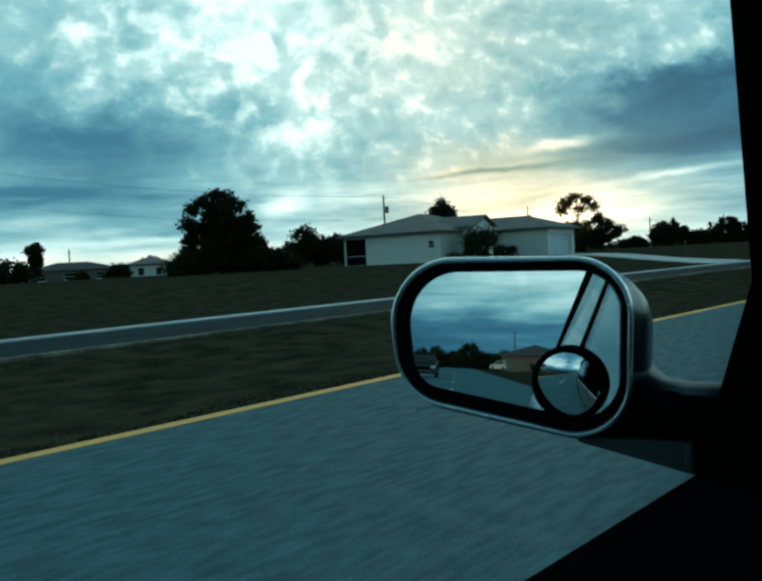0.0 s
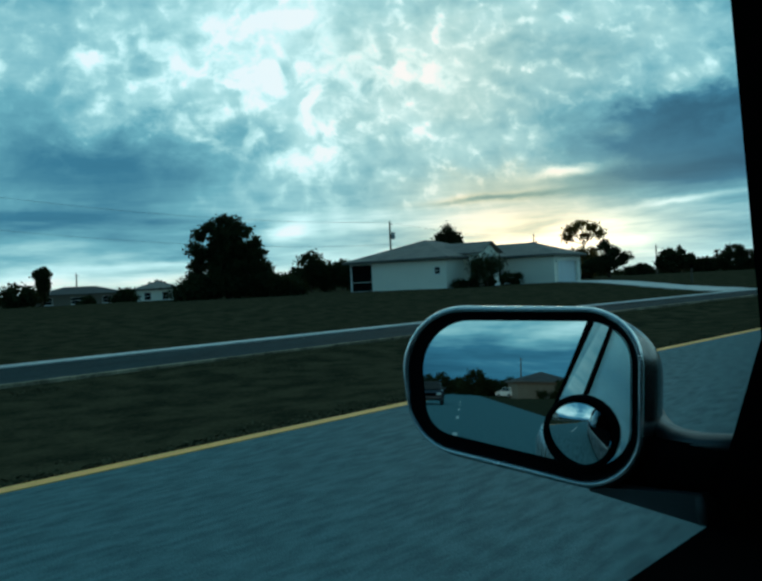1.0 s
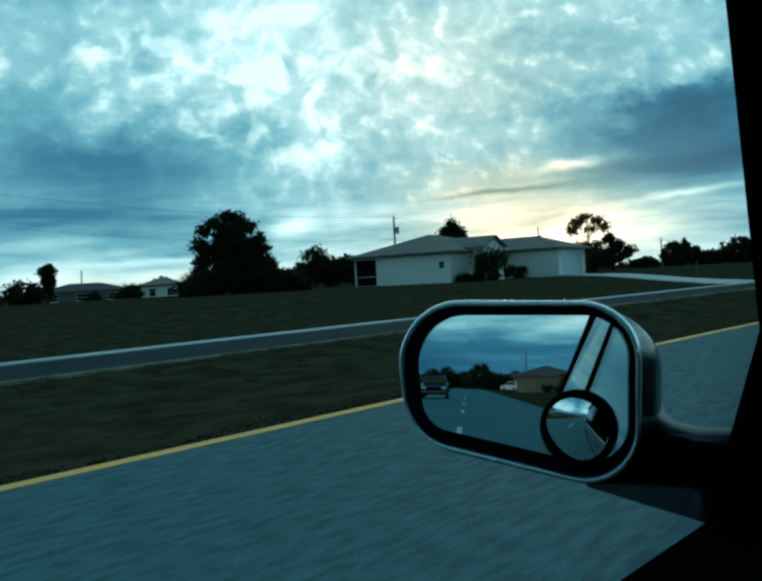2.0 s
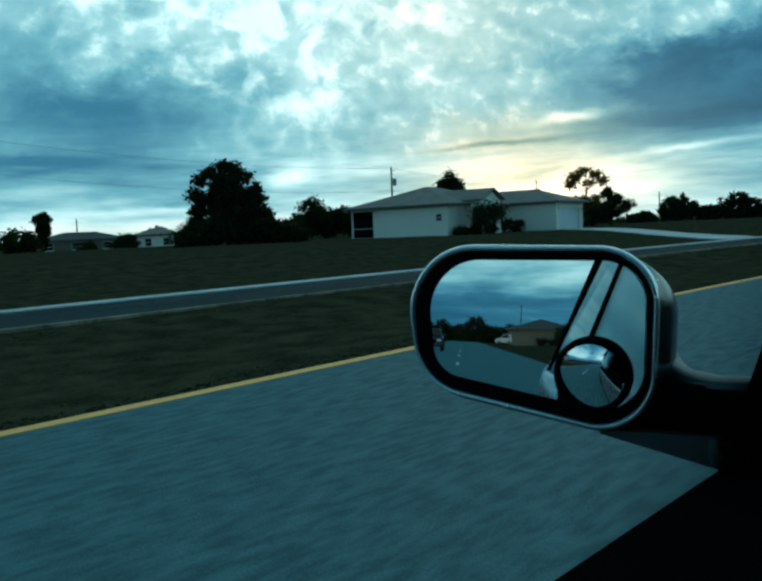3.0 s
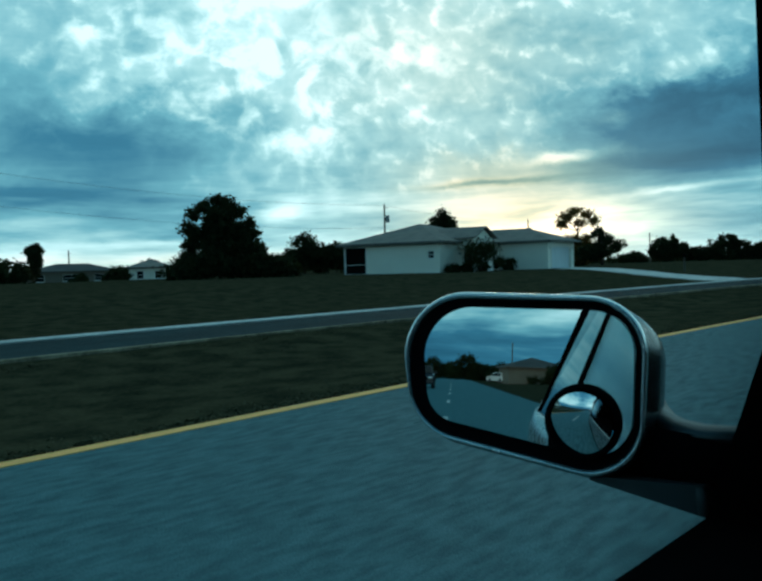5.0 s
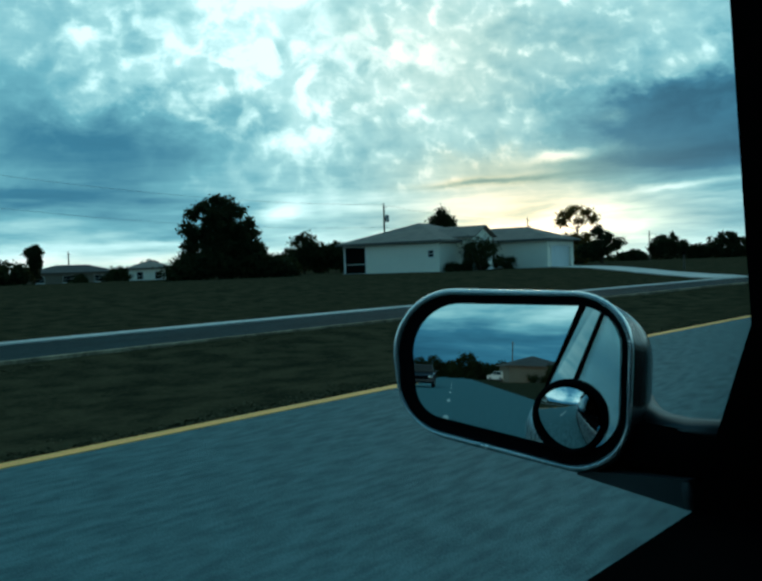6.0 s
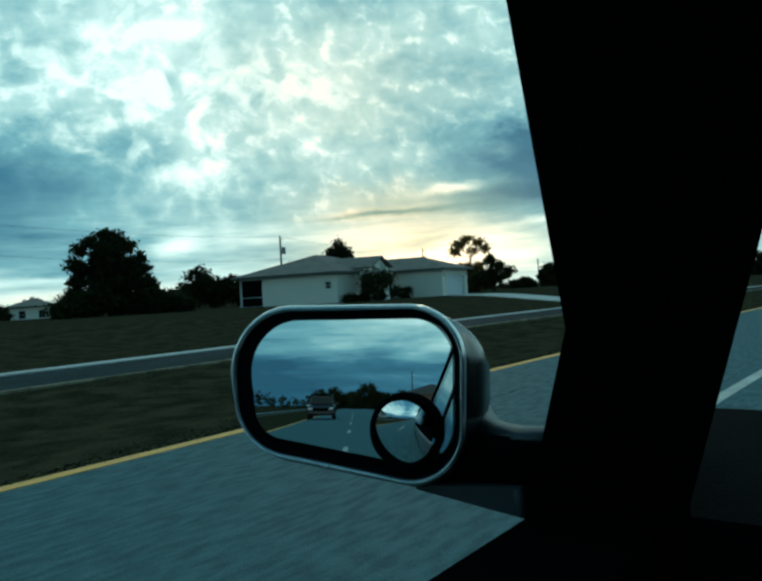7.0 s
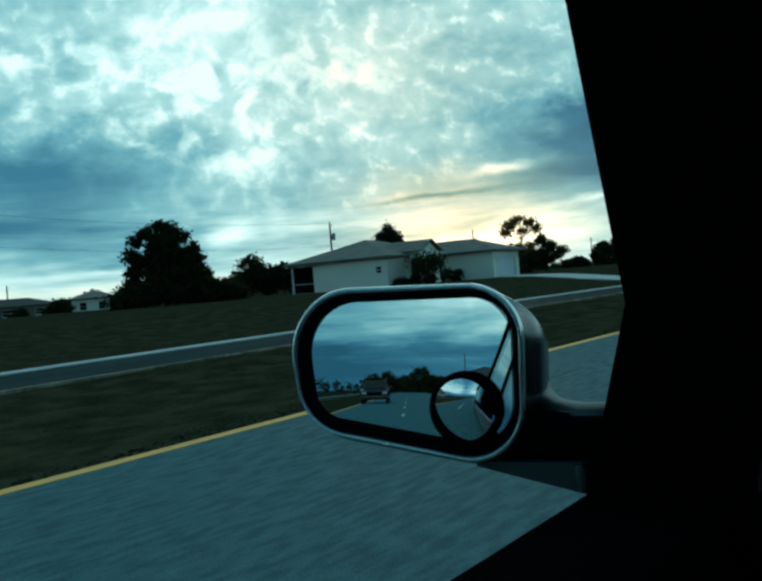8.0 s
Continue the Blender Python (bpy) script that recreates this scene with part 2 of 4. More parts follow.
def window_glass():
    m = bpy.data.materials.new("clear_glass")
    m.use_nodes = True
    tree = m.node_tree
    tree.nodes.clear()
    n = Nodes(tree)
    clear = n.add("ShaderNodeBsdfTransparent", Color=(0.99, 1.0, 1.0, 1))
    gloss = n.add("ShaderNodeBsdfGlossy", Color=(1, 1, 1, 1), Roughness=0.0)
    facing = n.add("ShaderNodeLayerWeight", Blend=0.5).outputs["Facing"]
    sheen = n.math("MULTIPLY", n.smooth(facing, 0.70, 0.90), 0.40)
    both = tree.nodes.new("ShaderNodeMixShader")
    out = tree.nodes.new("ShaderNodeOutputMaterial")
    tree.links.new(sheen, both.inputs[0])
    tree.links.new(clear.outputs[0], both.inputs[1])
    tree.links.new(gloss.outputs[0], both.inputs[2])
    tree.links.new(both.outputs[0], out.inputs[0])
    return m


M["glass"] = window_glass()


def let_light_through(mat, color, share):
    """Leaves that glow when the light comes from behind them."""
    tree = mat.node_tree
    n = Nodes(tree)
    out = next(node for node in tree.nodes if node.type == "OUTPUT_MATERIAL")
    back = n.add("ShaderNodeBsdfTranslucent", Color=(*color, 1))
    both = tree.nodes.new("ShaderNodeMixShader")
    both.inputs[0].default_value = share
    tree.links.new(tree.nodes["Principled BSDF"].outputs[0], both.inputs[1])
    tree.links.new(back.outputs[0], both.inputs[2])
    tree.links.new(both.outputs[0], out.inputs[0])


let_light_through(M["leaf_olive"], (0.30, 0.17, 0.035), 0.5)
let_light_through(M["leaf"], (0.05, 0.045, 0.012), 0.2)

# ---------------------------------------------------------------- mesh helpers


def part(name, bm, mat, parent=None, label="", smooth=False):
    """Link a bmesh as one mesh object under a thing or a part."""
    data = bpy.data.meshes.new(name)
    bm.to_mesh(data)
    bm.free()
    data.materials.append(M[mat] if isinstance(mat, str) else mat)
    if smooth:
        data.polygons.foreach_set("use_smooth", [True] * len(data.polygons))
    ob = new(name, data)
    if parent:
        ob.parent = parent
    return tagged(ob, label)


def box(x0, x1, y0, y1, z0, z1, bevel=0.0, bm=None):
    bm = bm or bmesh.new()
    made = bmesh.ops.create_cube(bm, size=1.0, matrix=Matrix.Translation(((x0 + x1) / 2, (y0 + y1) / 2, (z0 + z1) / 2)) @ Matrix.Diagonal((abs(x1 - x0), abs(y1 - y0), abs(z1 - z0), 1)))
    if bevel:
        edges = list({e for v in made["verts"] for e in v.link_edges})
        bmesh.ops.bevel(bm, geom=edges, offset=bevel, segments=2, affect="EDGES", profile=0.5)
    return bm


def prism(points, thick, bm=None):
    """A solid between a polygon of 3D points and its copy moved by the vector thick."""
    bm = bm or bmesh.new()
    t = Vector(thick)
    a = [bm.verts.new(p) for p in points]
    b = [bm.verts.new(Vector(p) + t) for p in points]
    bm.faces.new(a)
    bm.faces.new(b[::-1])
    for i in range(len(a)):
        j = (i + 1) % len(a)
        bm.faces.new((a[j], a[i], b[i], b[j]))
    bmesh.ops.recalc_face_normals(bm, faces=bm.faces)
    return bm


def loft(loops, bm=None, caps=(True, True), closed=True):
    """Skin between loops of as many points each."""
    bm = bm or bmesh.new()
    rows = [[bm.verts.new(p) for p in loop] for loop in loops]
    for r, s in zip(rows, rows[1:]):
        for i in range(len(r) if closed else len(r) - 1):
            j = (i + 1) % len(r)
            bm.faces.new((r[i], r[j], s[j], s[i]))
    if closed and caps[0]:
        bm.faces.new(rows[0][::-1])
    if closed and caps[1]:
        bm.faces.new(rows[-1])
    bmesh.ops.recalc_face_normals(bm, faces=bm.faces)
    return bm


def tube(points, radii, sides=8, bm=None):
    """A tapered round limb along points."""
    loops = []
    for i, p in enumerate(points):
        p = Vector(p)
        way = Vector(points[min(i + 1, len(points) - 1)]) - Vector(points[max(i - 1, 0)])
        q = way.to_track_quat("Z", "Y")
        loops.append([p + q @ Vector((radii[i] * math.cos(2 * math.pi * k / sides), radii[i] * math.sin(2 * math.pi * k / sides), 0)) for k in range(sides)])
    return loft(loops, bm)


def thing(name, label, category, at=None, group="", kind=""):
    ob = new(name)
    ob.empty_display_size = 0.3
    if at is not None:
        ob.matrix_basis = at
    return tagged(ob, label, category, group, kind)


# ---------------------------------------------------------------- the lie of the land
BEND = -420.0


def bend(x, y):
    """The road curves a little ahead and sidesteps behind the car; x is the distance from the car's line, y the way along it."""
    shift = 1.0 * ease(-y, 4.0, 16.0)
    s = max(0.0, min(90.0, y))
    y = max(0.0, y)
    off = s * s / (2 * BEND) + (abs(y) - abs(s)) * abs(s) / BEND
    return x - off + shift


def ease(v, lo, hi):
    t = max(0.0, min(1.0, (v - lo) / (hi - lo)))
    return t * t * (3 - 2 * t)


def land(x, y):
    """Height of the ground at a place."""
    u = x + (x - bend(x, y)) * 1.0      # distance across the road
    z = -0.02
    z -= 0.10 * ease(-u, 5.0, 7.0) * (1 - ease(-u, 8.2, 10.3))
    z += 0.03 * ease(-u, 13.4, 14.4) + 0.36 * ease(-u, 15.0, 32.0) - 1.4 * ease(-u, 64.0, 120.0)
    z -= 0.12 * ease(u, 2.2, 4.5) * (1 - ease(u, 5.5, 9.0))
    z += 0.25 * ease(u, 9.0, 20.0)
    if -u > 5.1 or u > 2.2:
        z += 0.03 * noise.noise((x * 0.35, y * 0.35, 0.0))
    return z


def graded(lo, hi, step, reach, grow=1.35):
    """Places from -reach to reach, step apart between lo and hi, wider and wider beyond."""
    mid = list(np.arange(lo, hi + step * 0.5, step))
    left, right, d = [], [], step
    while (left[-1] if left else lo) > -reach:
        d *= grow
        left.append((left[-1] if left else lo) - d)
    d = step
    while (right[-1] if right else hi) < reach:
        d *= grow
        right.append((right[-1] if right else hi) + d)
    return left[::-1] + mid + right


def sheet(name, xs, ys, height, mat, label, category="", kind="structure", bent=True):
    verts = [(bend(x, y) if bent else x, y, height(x, y)) for y in ys for x in xs]
    w = len(xs)
    faces = [(j * w + i, j * w + i + 1, (j + 1) * w + i + 1, (j + 1) * w + i) for j in range(len(ys) - 1) for i in range(w - 1)]
    data = bpy.data.meshes.new(name)
    data.from_pydata(verts, [], faces)
    data.polygons.foreach_set("use_smooth", [True] * len(faces))
    data.materials.append(M[mat])
    return tagged(new(name, data), label, category, kind=kind)


ground_x = graded(-60, 30, 0.8, 2500)
ground_y = graded(-50, 110, 1.6, 2500)
sheet("ground", ground_x, ground_y, land, "turf", "flat dry brown-green grass lots and verge beside the road", "ground", bent=False)

road_y = [-260 + 4 * i for i in range(150)]


def strip(name, x0, x1, z, mat, label, category, kind="structure", y=None, parts=2):
    xs = [x0 + (x1 - x0) * i / parts for i in range(parts + 1)]
    bm = bmesh.new()
    rows = [[bm.verts.new((bend(x, v), v, z)) for x in xs] for v in (y or road_y)]
    for r, s in zip(rows, rows[1:]):
        for i in range(parts):
            bm.faces.new((r[i], r[i + 1], s[i + 1], s[i]))
    below = bmesh.ops.extrude_face_region(bm, geom=list(bm.faces))
    bmesh.ops.translate(bm, vec=(0, 0, -0.12), verts=[v for v in below["geom"] if isinstance(v, bmesh.types.BMVert)])
    bmesh.ops.recalc_face_normals(bm, faces=bm.faces)
    ob = part(name, bm, mat)
    return tagged(ob, label, category, kind=kind)


strip("road", -4.89, 2.1, 0.0, "asphalt", "grey-blue worn asphalt carriageway with streaked surface", "road", parts=6)
strip("road_opposite", -13.0, -10.5, 0.02, "old_asphalt", "narrow grey asphalt carriageway across the grass median", "road", parts=3)
strip("gutter", -13.46, -13.0, 0.045, "concrete", "pale concrete edge strip along the far carriageway", "kerb")
strip("edge_line", -4.865, -4.735, 0.005, "yellow_paint", "solid yellow painted edge line on the asphalt", "road marking", y=[-120 + 1.0 * i for i in range(260)])
strip("sandy_edge", -10.62, -10.48, 0.025, "sand", "thin sandy edge of the far carriageway", "road marking")


def dash(y0):
    return strip("lane_dash", -1.66, -1.54, 0.005, "white_paint", "worn white dashed lane marking on the asphalt", "road marking", y=[y0 + 0.5 * i for i in range(7)])


for k in range(-7, 6):
    tagged(dash(-5.4 + 12.2 * k), group="lane dashes")


def crack(points, width):
    bm = bmesh.new()
    rows = []
    for i, (x, y) in enumerate(points):
        w = width * (0.5 + random.random())
        rows.append((bm.verts.new((x - w, y, 0.003)), bm.verts.new((x + w, y, 0.003))))
    for r, s in zip(rows, rows[1:]):
        bm.faces.new((r[0], r[1], s[1], s[0]))
    below = bmesh.ops.extrude_face_region(bm, geom=list(bm.faces))
    bmesh.ops.translate(bm, vec=(0, 0, -0.006), verts=[v for v in below["geom"] if isinstance(v, bmesh.types.BMVert)])
    bmesh.ops.recalc_face_normals(bm, faces=bm.faces)
    return tagged(part("road_crack", bm, "crack"), "thin dark crack running along the asphalt lane", "crack", "road cracks", "structure")


def wander(x, y0, y1, sway):
    out, y = [], y0
    while y < y1:
        x += random.uniform(-sway, sway)
        out.append((x, y))
        y += 0.12
    return out


crack(wander(-3.6, 4.0, 7.4, 0.012), 0.005)
crack(wander(-2.2, 6.0, 9.5, 0.012), 0.005)


def tufts(name, count, area, tall, mat, label):
    """Loose grass: bent blades in small bunches over the ground, all one mesh."""
    rng = np.random.default_rng(5 + count)
    verts, faces = [], []
    x0, x1, y0, y1 = area
    for _ in range(count):
        u, y = rng.uniform(x0, x1), rng.uniform(y0, y1)
        if noise.noise((u * 0.5, y * 0.25, 4.0)) < -0.25:
            continue
        x = bend(u, y)
        z = land(x, y) - 0.01
        h0 = tall * (0.45 + 0.55 * rng.random())
        for _ in range(5):
            a, h = rng.uniform(0, 6.283), h0 * rng.uniform(0.5, 1.0)
            bx, by = x + rng.normal(0, 0.05), y + rng.normal(0, 0.05)
            w, lean = 0.012 + 0.010 * rng.random(), h * rng.uniform(1.2, 2.6)
            c, s = math.cos(a), math.sin(a)
            i = len(verts)
            verts += [(bx - s * w, by + c * w, z), (bx + s * w, by - c * w, z), (bx + c * lean * 0.4 + s * w * 0.6, by + s * lean * 0.4 - c * w * 0.6, z + h * 0.6), (bx + c * lean, by + s * lean, z + h)]
            faces += [(i, i + 1, i + 2), (i, i + 2, i + 3)]
    data = bpy.data.meshes.new(name)
    data.from_pydata(verts, [], faces)
    data.materials.append(M[mat])
    return tagged(new(name, data), label, "grass", kind="stuff")


tufts("median_grass", 9000, (-10.3, -5.05, -4, 30), 0.017, "blades", "short dry patchy grass on the median")
tufts("verge_grass", 1500, (-5.15, -4.95, -2, 22), 0.026, "blades", "ragged dry grass along the road's edge line")
tufts("lot_grass", 7000, (-40, -14.0, 0, 60), 0.014, "blades", "low dry grass on the vacant lot")

# ---------------------------------------------------------------- houses


def hip_roof(x0, x1, y0, y1, z, rise):
    """A hipped roof on a rectangle, with a soffit and a fascia."""
    bm = bmesh.new()
    half = min(x1 - x0, y1 - y0) / 2
    if x1 - x0 >= y1 - y0:
        ridge = [(x0 + half, (y0 + y1) / 2), (x1 - half + 0.01, (y0 + y1) / 2)]
    else:
        ridge = [((x0 + x1) / 2, y0 + half), ((x0 + x1) / 2, y1 - half + 0.01)]
    low = [bm.verts.new((*p, z)) for p in ((x0, y0), (x1, y0), (x1, y1), (x0, y1))]
    mid = [bm.verts.new((*p, z + 0.05)) for p in ((x0, y0), (x1, y0), (x1, y1), (x0, y1))]
    a, b = (bm.verts.new((*p, z + rise)) for p in ridge)
    bm.faces.new(low[::-1])
    for i in range(4):
        bm.faces.new((low[i], low[(i + 1) % 4], mid[(i + 1) % 4], mid[i]))
    if x1 - x0 >= y1 - y0:
        for f in ((mid[0], mid[1], b, a), (mid[1], mid[2], b), (mid[2], mid[3], a, b), (mid[3], mid[0], a)):
            bm.faces.new(f)
    else:
        for f in ((mid[0], mid[1], a), (mid[1], mid[2], b, a), (mid[2], mid[3], b), (mid[3], mid[0], a, b)):
            bm.faces.new(f)
    bmesh.ops.recalc_face_normals(bm, faces=bm.faces)
    return bm


def fascia(root, x0, x1, y0, y1, z, t=0.04, h=0.17):
    for a in ((x0, x1, y0 - t, y0, z), (x0, x1, y1, y1 + t, z), (x0 - t, x0, y0 - t, y1 + t, z), (x1, x1 + t, y0 - t, y1 + t, z)):
        part("fascia", box(a[0], a[1], a[2], a[3], z - h + 0.05, z + 0.05), "fascia", root)


def wall_with(points_x, z0, z1, holes):
    """Rectangles that fill a wall from x0 to x1 but for its holes (xa, xb, za, zb), from left to right."""
    x0, x1 = points_x
    out, x = [], x0
    for xa, xb, za, zb in sorted(holes):
        if xa > x:
            out.append((x, xa, z0, z1))
        if za > z0:
            out.append((xa, xb, z0, za))
        if zb < z1:
            out.append((xa, xb, zb, z1))
        x = xb
    if x < x1:
        out.append((x, x1, z0, z1))
    return out


def wall(root, side, at, span, z1, holes=(), mat="stucco", thick=0.2, z0=-0.35):
    """A wall of a house along x (side 'x', at y) or along y (side 'y', at x), thick towards plus."""
    bm = bmesh.new()
    for a, b, za, zb in wall_with(span, z0, z1, holes):
        if side == "x":
            box(a, b, at, at + thick, za, zb, bm=bm)
        else:
            box(at, at + thick, a, b, za, zb, bm=bm)
    return part("wall", bm, mat, root)


def window(root, side, at, a, b, z0, z1, out=-1, bars=1):
    """A sash window: frame, pane, sill, set 6 cm back in its opening."""
    def put(name, a0, a1, d0, d1, za, zb, mat, parent):
        d0, d1 = at + min(-out * d0, -out * d1), at + max(-out * d0, -out * d1)
        bm = box(a0, a1, d0, d1, za, zb) if side == "x" else box(d0, d1, a0, a1, za, zb)
        return part(name, bm, mat, parent)
    frame_part = put("window", a, b, 0.10, 0.12, z0, z1, "dark_glass", root)
    for n0, n1, m0, m1 in ((a, a + 0.05, z0, z1), (b - 0.05, b, z0, z1), (a + 0.05, b - 0.05, z0, z0 + 0.05), (a + 0.05, b - 0.05, z1 - 0.05, z1)):
        put("window_frame", n0, n1, 0.05, 0.10, m0, m1, "trim", frame_part)
    for i in range(bars):
        zc = z0 + (z1 - z0) * (i + 1) / (bars + 1)
        put("glazing_bar", a + 0.05, b - 0.05, 0.06, 0.10, zc - 0.025, zc + 0.025, "trim", frame_part)
    put("window_sill", a - 0.06, b + 0.06, -0.05, 0.06, z0 - 0.07, z0, "trim", frame_part)
    return frame_part


def arch_front(x0, x1, w0, w1, z_spring, z_top, z_wall, peak, y, thick):
    """A gabled front with an arched opening from w0 to w1."""
    mid, r = (w0 + w1) / 2, (w1 - w0) / 2
    arc = [(mid - r * math.cos(math.pi * i / 10), z_spring + (z_top - z_spring) * math.sin(math.pi * i / 10)) for i in range(11)]
    outline = [(x0, -0.35), (w0, -0.35)] + arc + [(w1, -0.35), (x1, -0.35), (x1, z_wall), ((x0 + x1) / 2, peak), (x0, z_wall)]
    bm = bmesh.new()
    f = bm.faces.new([bm.verts.new((x, y, z)) for x, z in outline])
    g = bmesh.ops.extrude_face_region(bm, geom=[f])
    bmesh.ops.translate(bm, vec=(0, thick, 0), verts=[v for v in g["geom"] if isinstance(v, bmesh.types.BMVert)])
    bmesh.ops.recalc_face_normals(bm, faces=bm.faces)
    return bm


def arch_band(w0, w1, z0, z_spring, z_top, wide, y, deep):
    """A raised band round an arched opening."""
    mid = (w0 + w1) / 2
    def line(grow):
        r = (w1 - w0) / 2 + grow
        pts = [(mid - r * math.cos(math.pi * i / 12), z_spring + (z_top - z_spring + grow) * math.sin(math.pi * i / 12)) for i in range(13)]
        return [(w0 - grow, z0)] + pts + [(w1 + grow, z0)]
    bm = bmesh.new()
    inner, outer = line(0.0), line(wide)
    loops = [[(*(p[:1]), y, p[1]) for p in inner], [(p[0], y, p[1]) for p in outer], [(p[0], y + deep, p[1]) for p in outer], [(p[0], y + deep, p[1]) for p in inner]]
    rows = [[bm.verts.new(p) for p in loop] for loop in loops]
    for k in range(4):
        r, s = rows[k], rows[(k + 1) % 4]
        for i in range(len(r) - 1):
            bm.faces.new((r[i], r[i + 1], s[i + 1], s[i]))
    bmesh.ops.recalc_face_normals(bm, faces=bm.faces)
    return bm


def main_house(at):
    h = thing("house", "single-storey cream stucco house with hipped shingle roof and garage wing", "house", at)
    E = 2.42
    wall(h, "y", 0.0, (0.2, 7.1), E, [(0.55, 1.15, 1.15, 1.75)])
    window(h, "y", 0.0, 0.55, 1.15, 1.15, 1.75, out=-1, bars=1)
    wall(h, "x", 0.0, (0.0, 10.9), E, [(8.5, 10.3, 0.35, 2.1)])
    window(h, "x", 0.0, 8.5, 10.3, 0.35, 2.1, out=-1, bars=1)
    wall(h, "x", 9.4, (2.6, 17.4), E)
    wall(h, "y", 17.2, (-4.5, 9.4), E)
    wall(h, "y", 10.9, (-4.5, 0.0), E)
    wall(h, "x", -4.7, (10.9, 17.4), E, [(11.75, 16.55, -0.35, 1.90)])
    # open porch at the back corner; a dark sheet stands for its shade
    wall(h, "x", 7.1, (0.0, 2.6), E, [(0.6, 2.2, 0.0, 2.05)])
    wall(h, "y", 2.4, (7.3, 9.4), E)
    part("patio_door", box(0.6, 2.2, 7.18, 7.24, 0.0, 2.05), "dark_glass", h)
    part("porch_post", box(0.0, 0.14, 9.46, 9.6, -0.35, E), "trim", h)
    part("porch_beam", box(0.0, 0.14, 7.1, 9.6, E - 0.2, E), "trim", h)
    part("porch_rail", box(0.04, 0.10, 7.3, 9.46, 0.74, 0.785), "trim", h)
    # opaque dark sheet in place of the porch's inner shade
    part("porch_shade_sheet", box(0.06, 0.075, 7.3, 9.46, 0.0, 2.22), "porch_shade", h)
    part("porch_slab", box(-0.1, 2.6, 7.1, 9.7, -0.35, 0.0), "concrete", h)
    # gabled entrance with an arch
    part("porch_front", arch_front(3.0, 6.4, 3.85, 5.55, 1.95, 2.45, 2.75, 3.55, -1.5, 0.3), "stucco", h)
    part("arch_trim", arch_band(3.85, 5.55, 1.6, 1.95, 2.45, 0.14, -1.55, 0.05), "trim", h)
    for x0, x1 in ((2.94, 3.91), (5.49, 6.46)):
        part("column_base", box(x0, x1, -1.56, -1.14, -0.35, 0.30, 0.02), "trim", h)
        part("column_capital", box(x0, x1, -1.56, -1.14, 1.68, 1.80, 0.02), "trim", h)
    part("porch_side", box(3.0, 3.3, -1.2, 0.0, 1.9, 2.75), "stucco", h)
    part("porch_side", box(6.1, 6.4, -1.2, 0.0, 1.9, 2.75), "stucco", h)
    part("front_door", box(4.1, 5.3, -0.06, -0.003, 0.0, 2.1), "dark_glass", h, "dark recessed front door")
    part("porch_floor", box(3.0, 6.4, -1.5, 0.0, -0.35, -0.02), "concrete", h)
    bm = bmesh.new()
    for s in (-1, 1):
        prism([(4.7, -1.85, 3.64), (4.7 + s * 2.05, -1.85, 2.70), (4.7 + s * 2.05, 2.6, 2.70), (4.7, 2.6, 3.64)], (0, 0, 0.10), bm)
    part("gable_roof", bm, "shingle", h)
    # garage
    door = part("garage_door", box(11.75, 16.55, -4.54, -4.50, -0.05, 1.90), "door_white", h, "white sectional garage door")
    for i in range(4):
        for j in range(4):
            x, z = 11.85 + 1.18 * j, 0.0 + 0.475 * i
            part("door_panel", box(x, x + 1.06, -4.547, -4.5405, z, z + 0.42), "door_white", door)
    part("garage_trim", arch_band(11.75, 16.55, -0.05, 1.76, 1.92, 0.16, -4.75, 0.05), "trim", h)
    for x in (10.87, 16.75):
        part("base_band", box(x, x + 0.68, -4.74, -4.70, 0.55, 0.67), "trim", h)
    for x in (11.3, 17.0):
        part("wall_lamp", box(x - 0.07, x + 0.07, -4.82, -4.70, 1.75, 2.02, 0.02), "trim", h)
    part("roof", hip_roof(-0.5, 11.6, -0.5, 10.1, E + 0.06, 1.78), "shingle", h)
    fascia(h, -0.5, 11.6, -0.5, 10.1, E + 0.06)
    part("roof", hip_roof(10.38, 17.92, -5.2, 9.9, E + 0.065, 1.32), "shingle", h)
    fascia(h, 10.38, 17.92, -5.2, 9.9, E + 0.065)
    return h


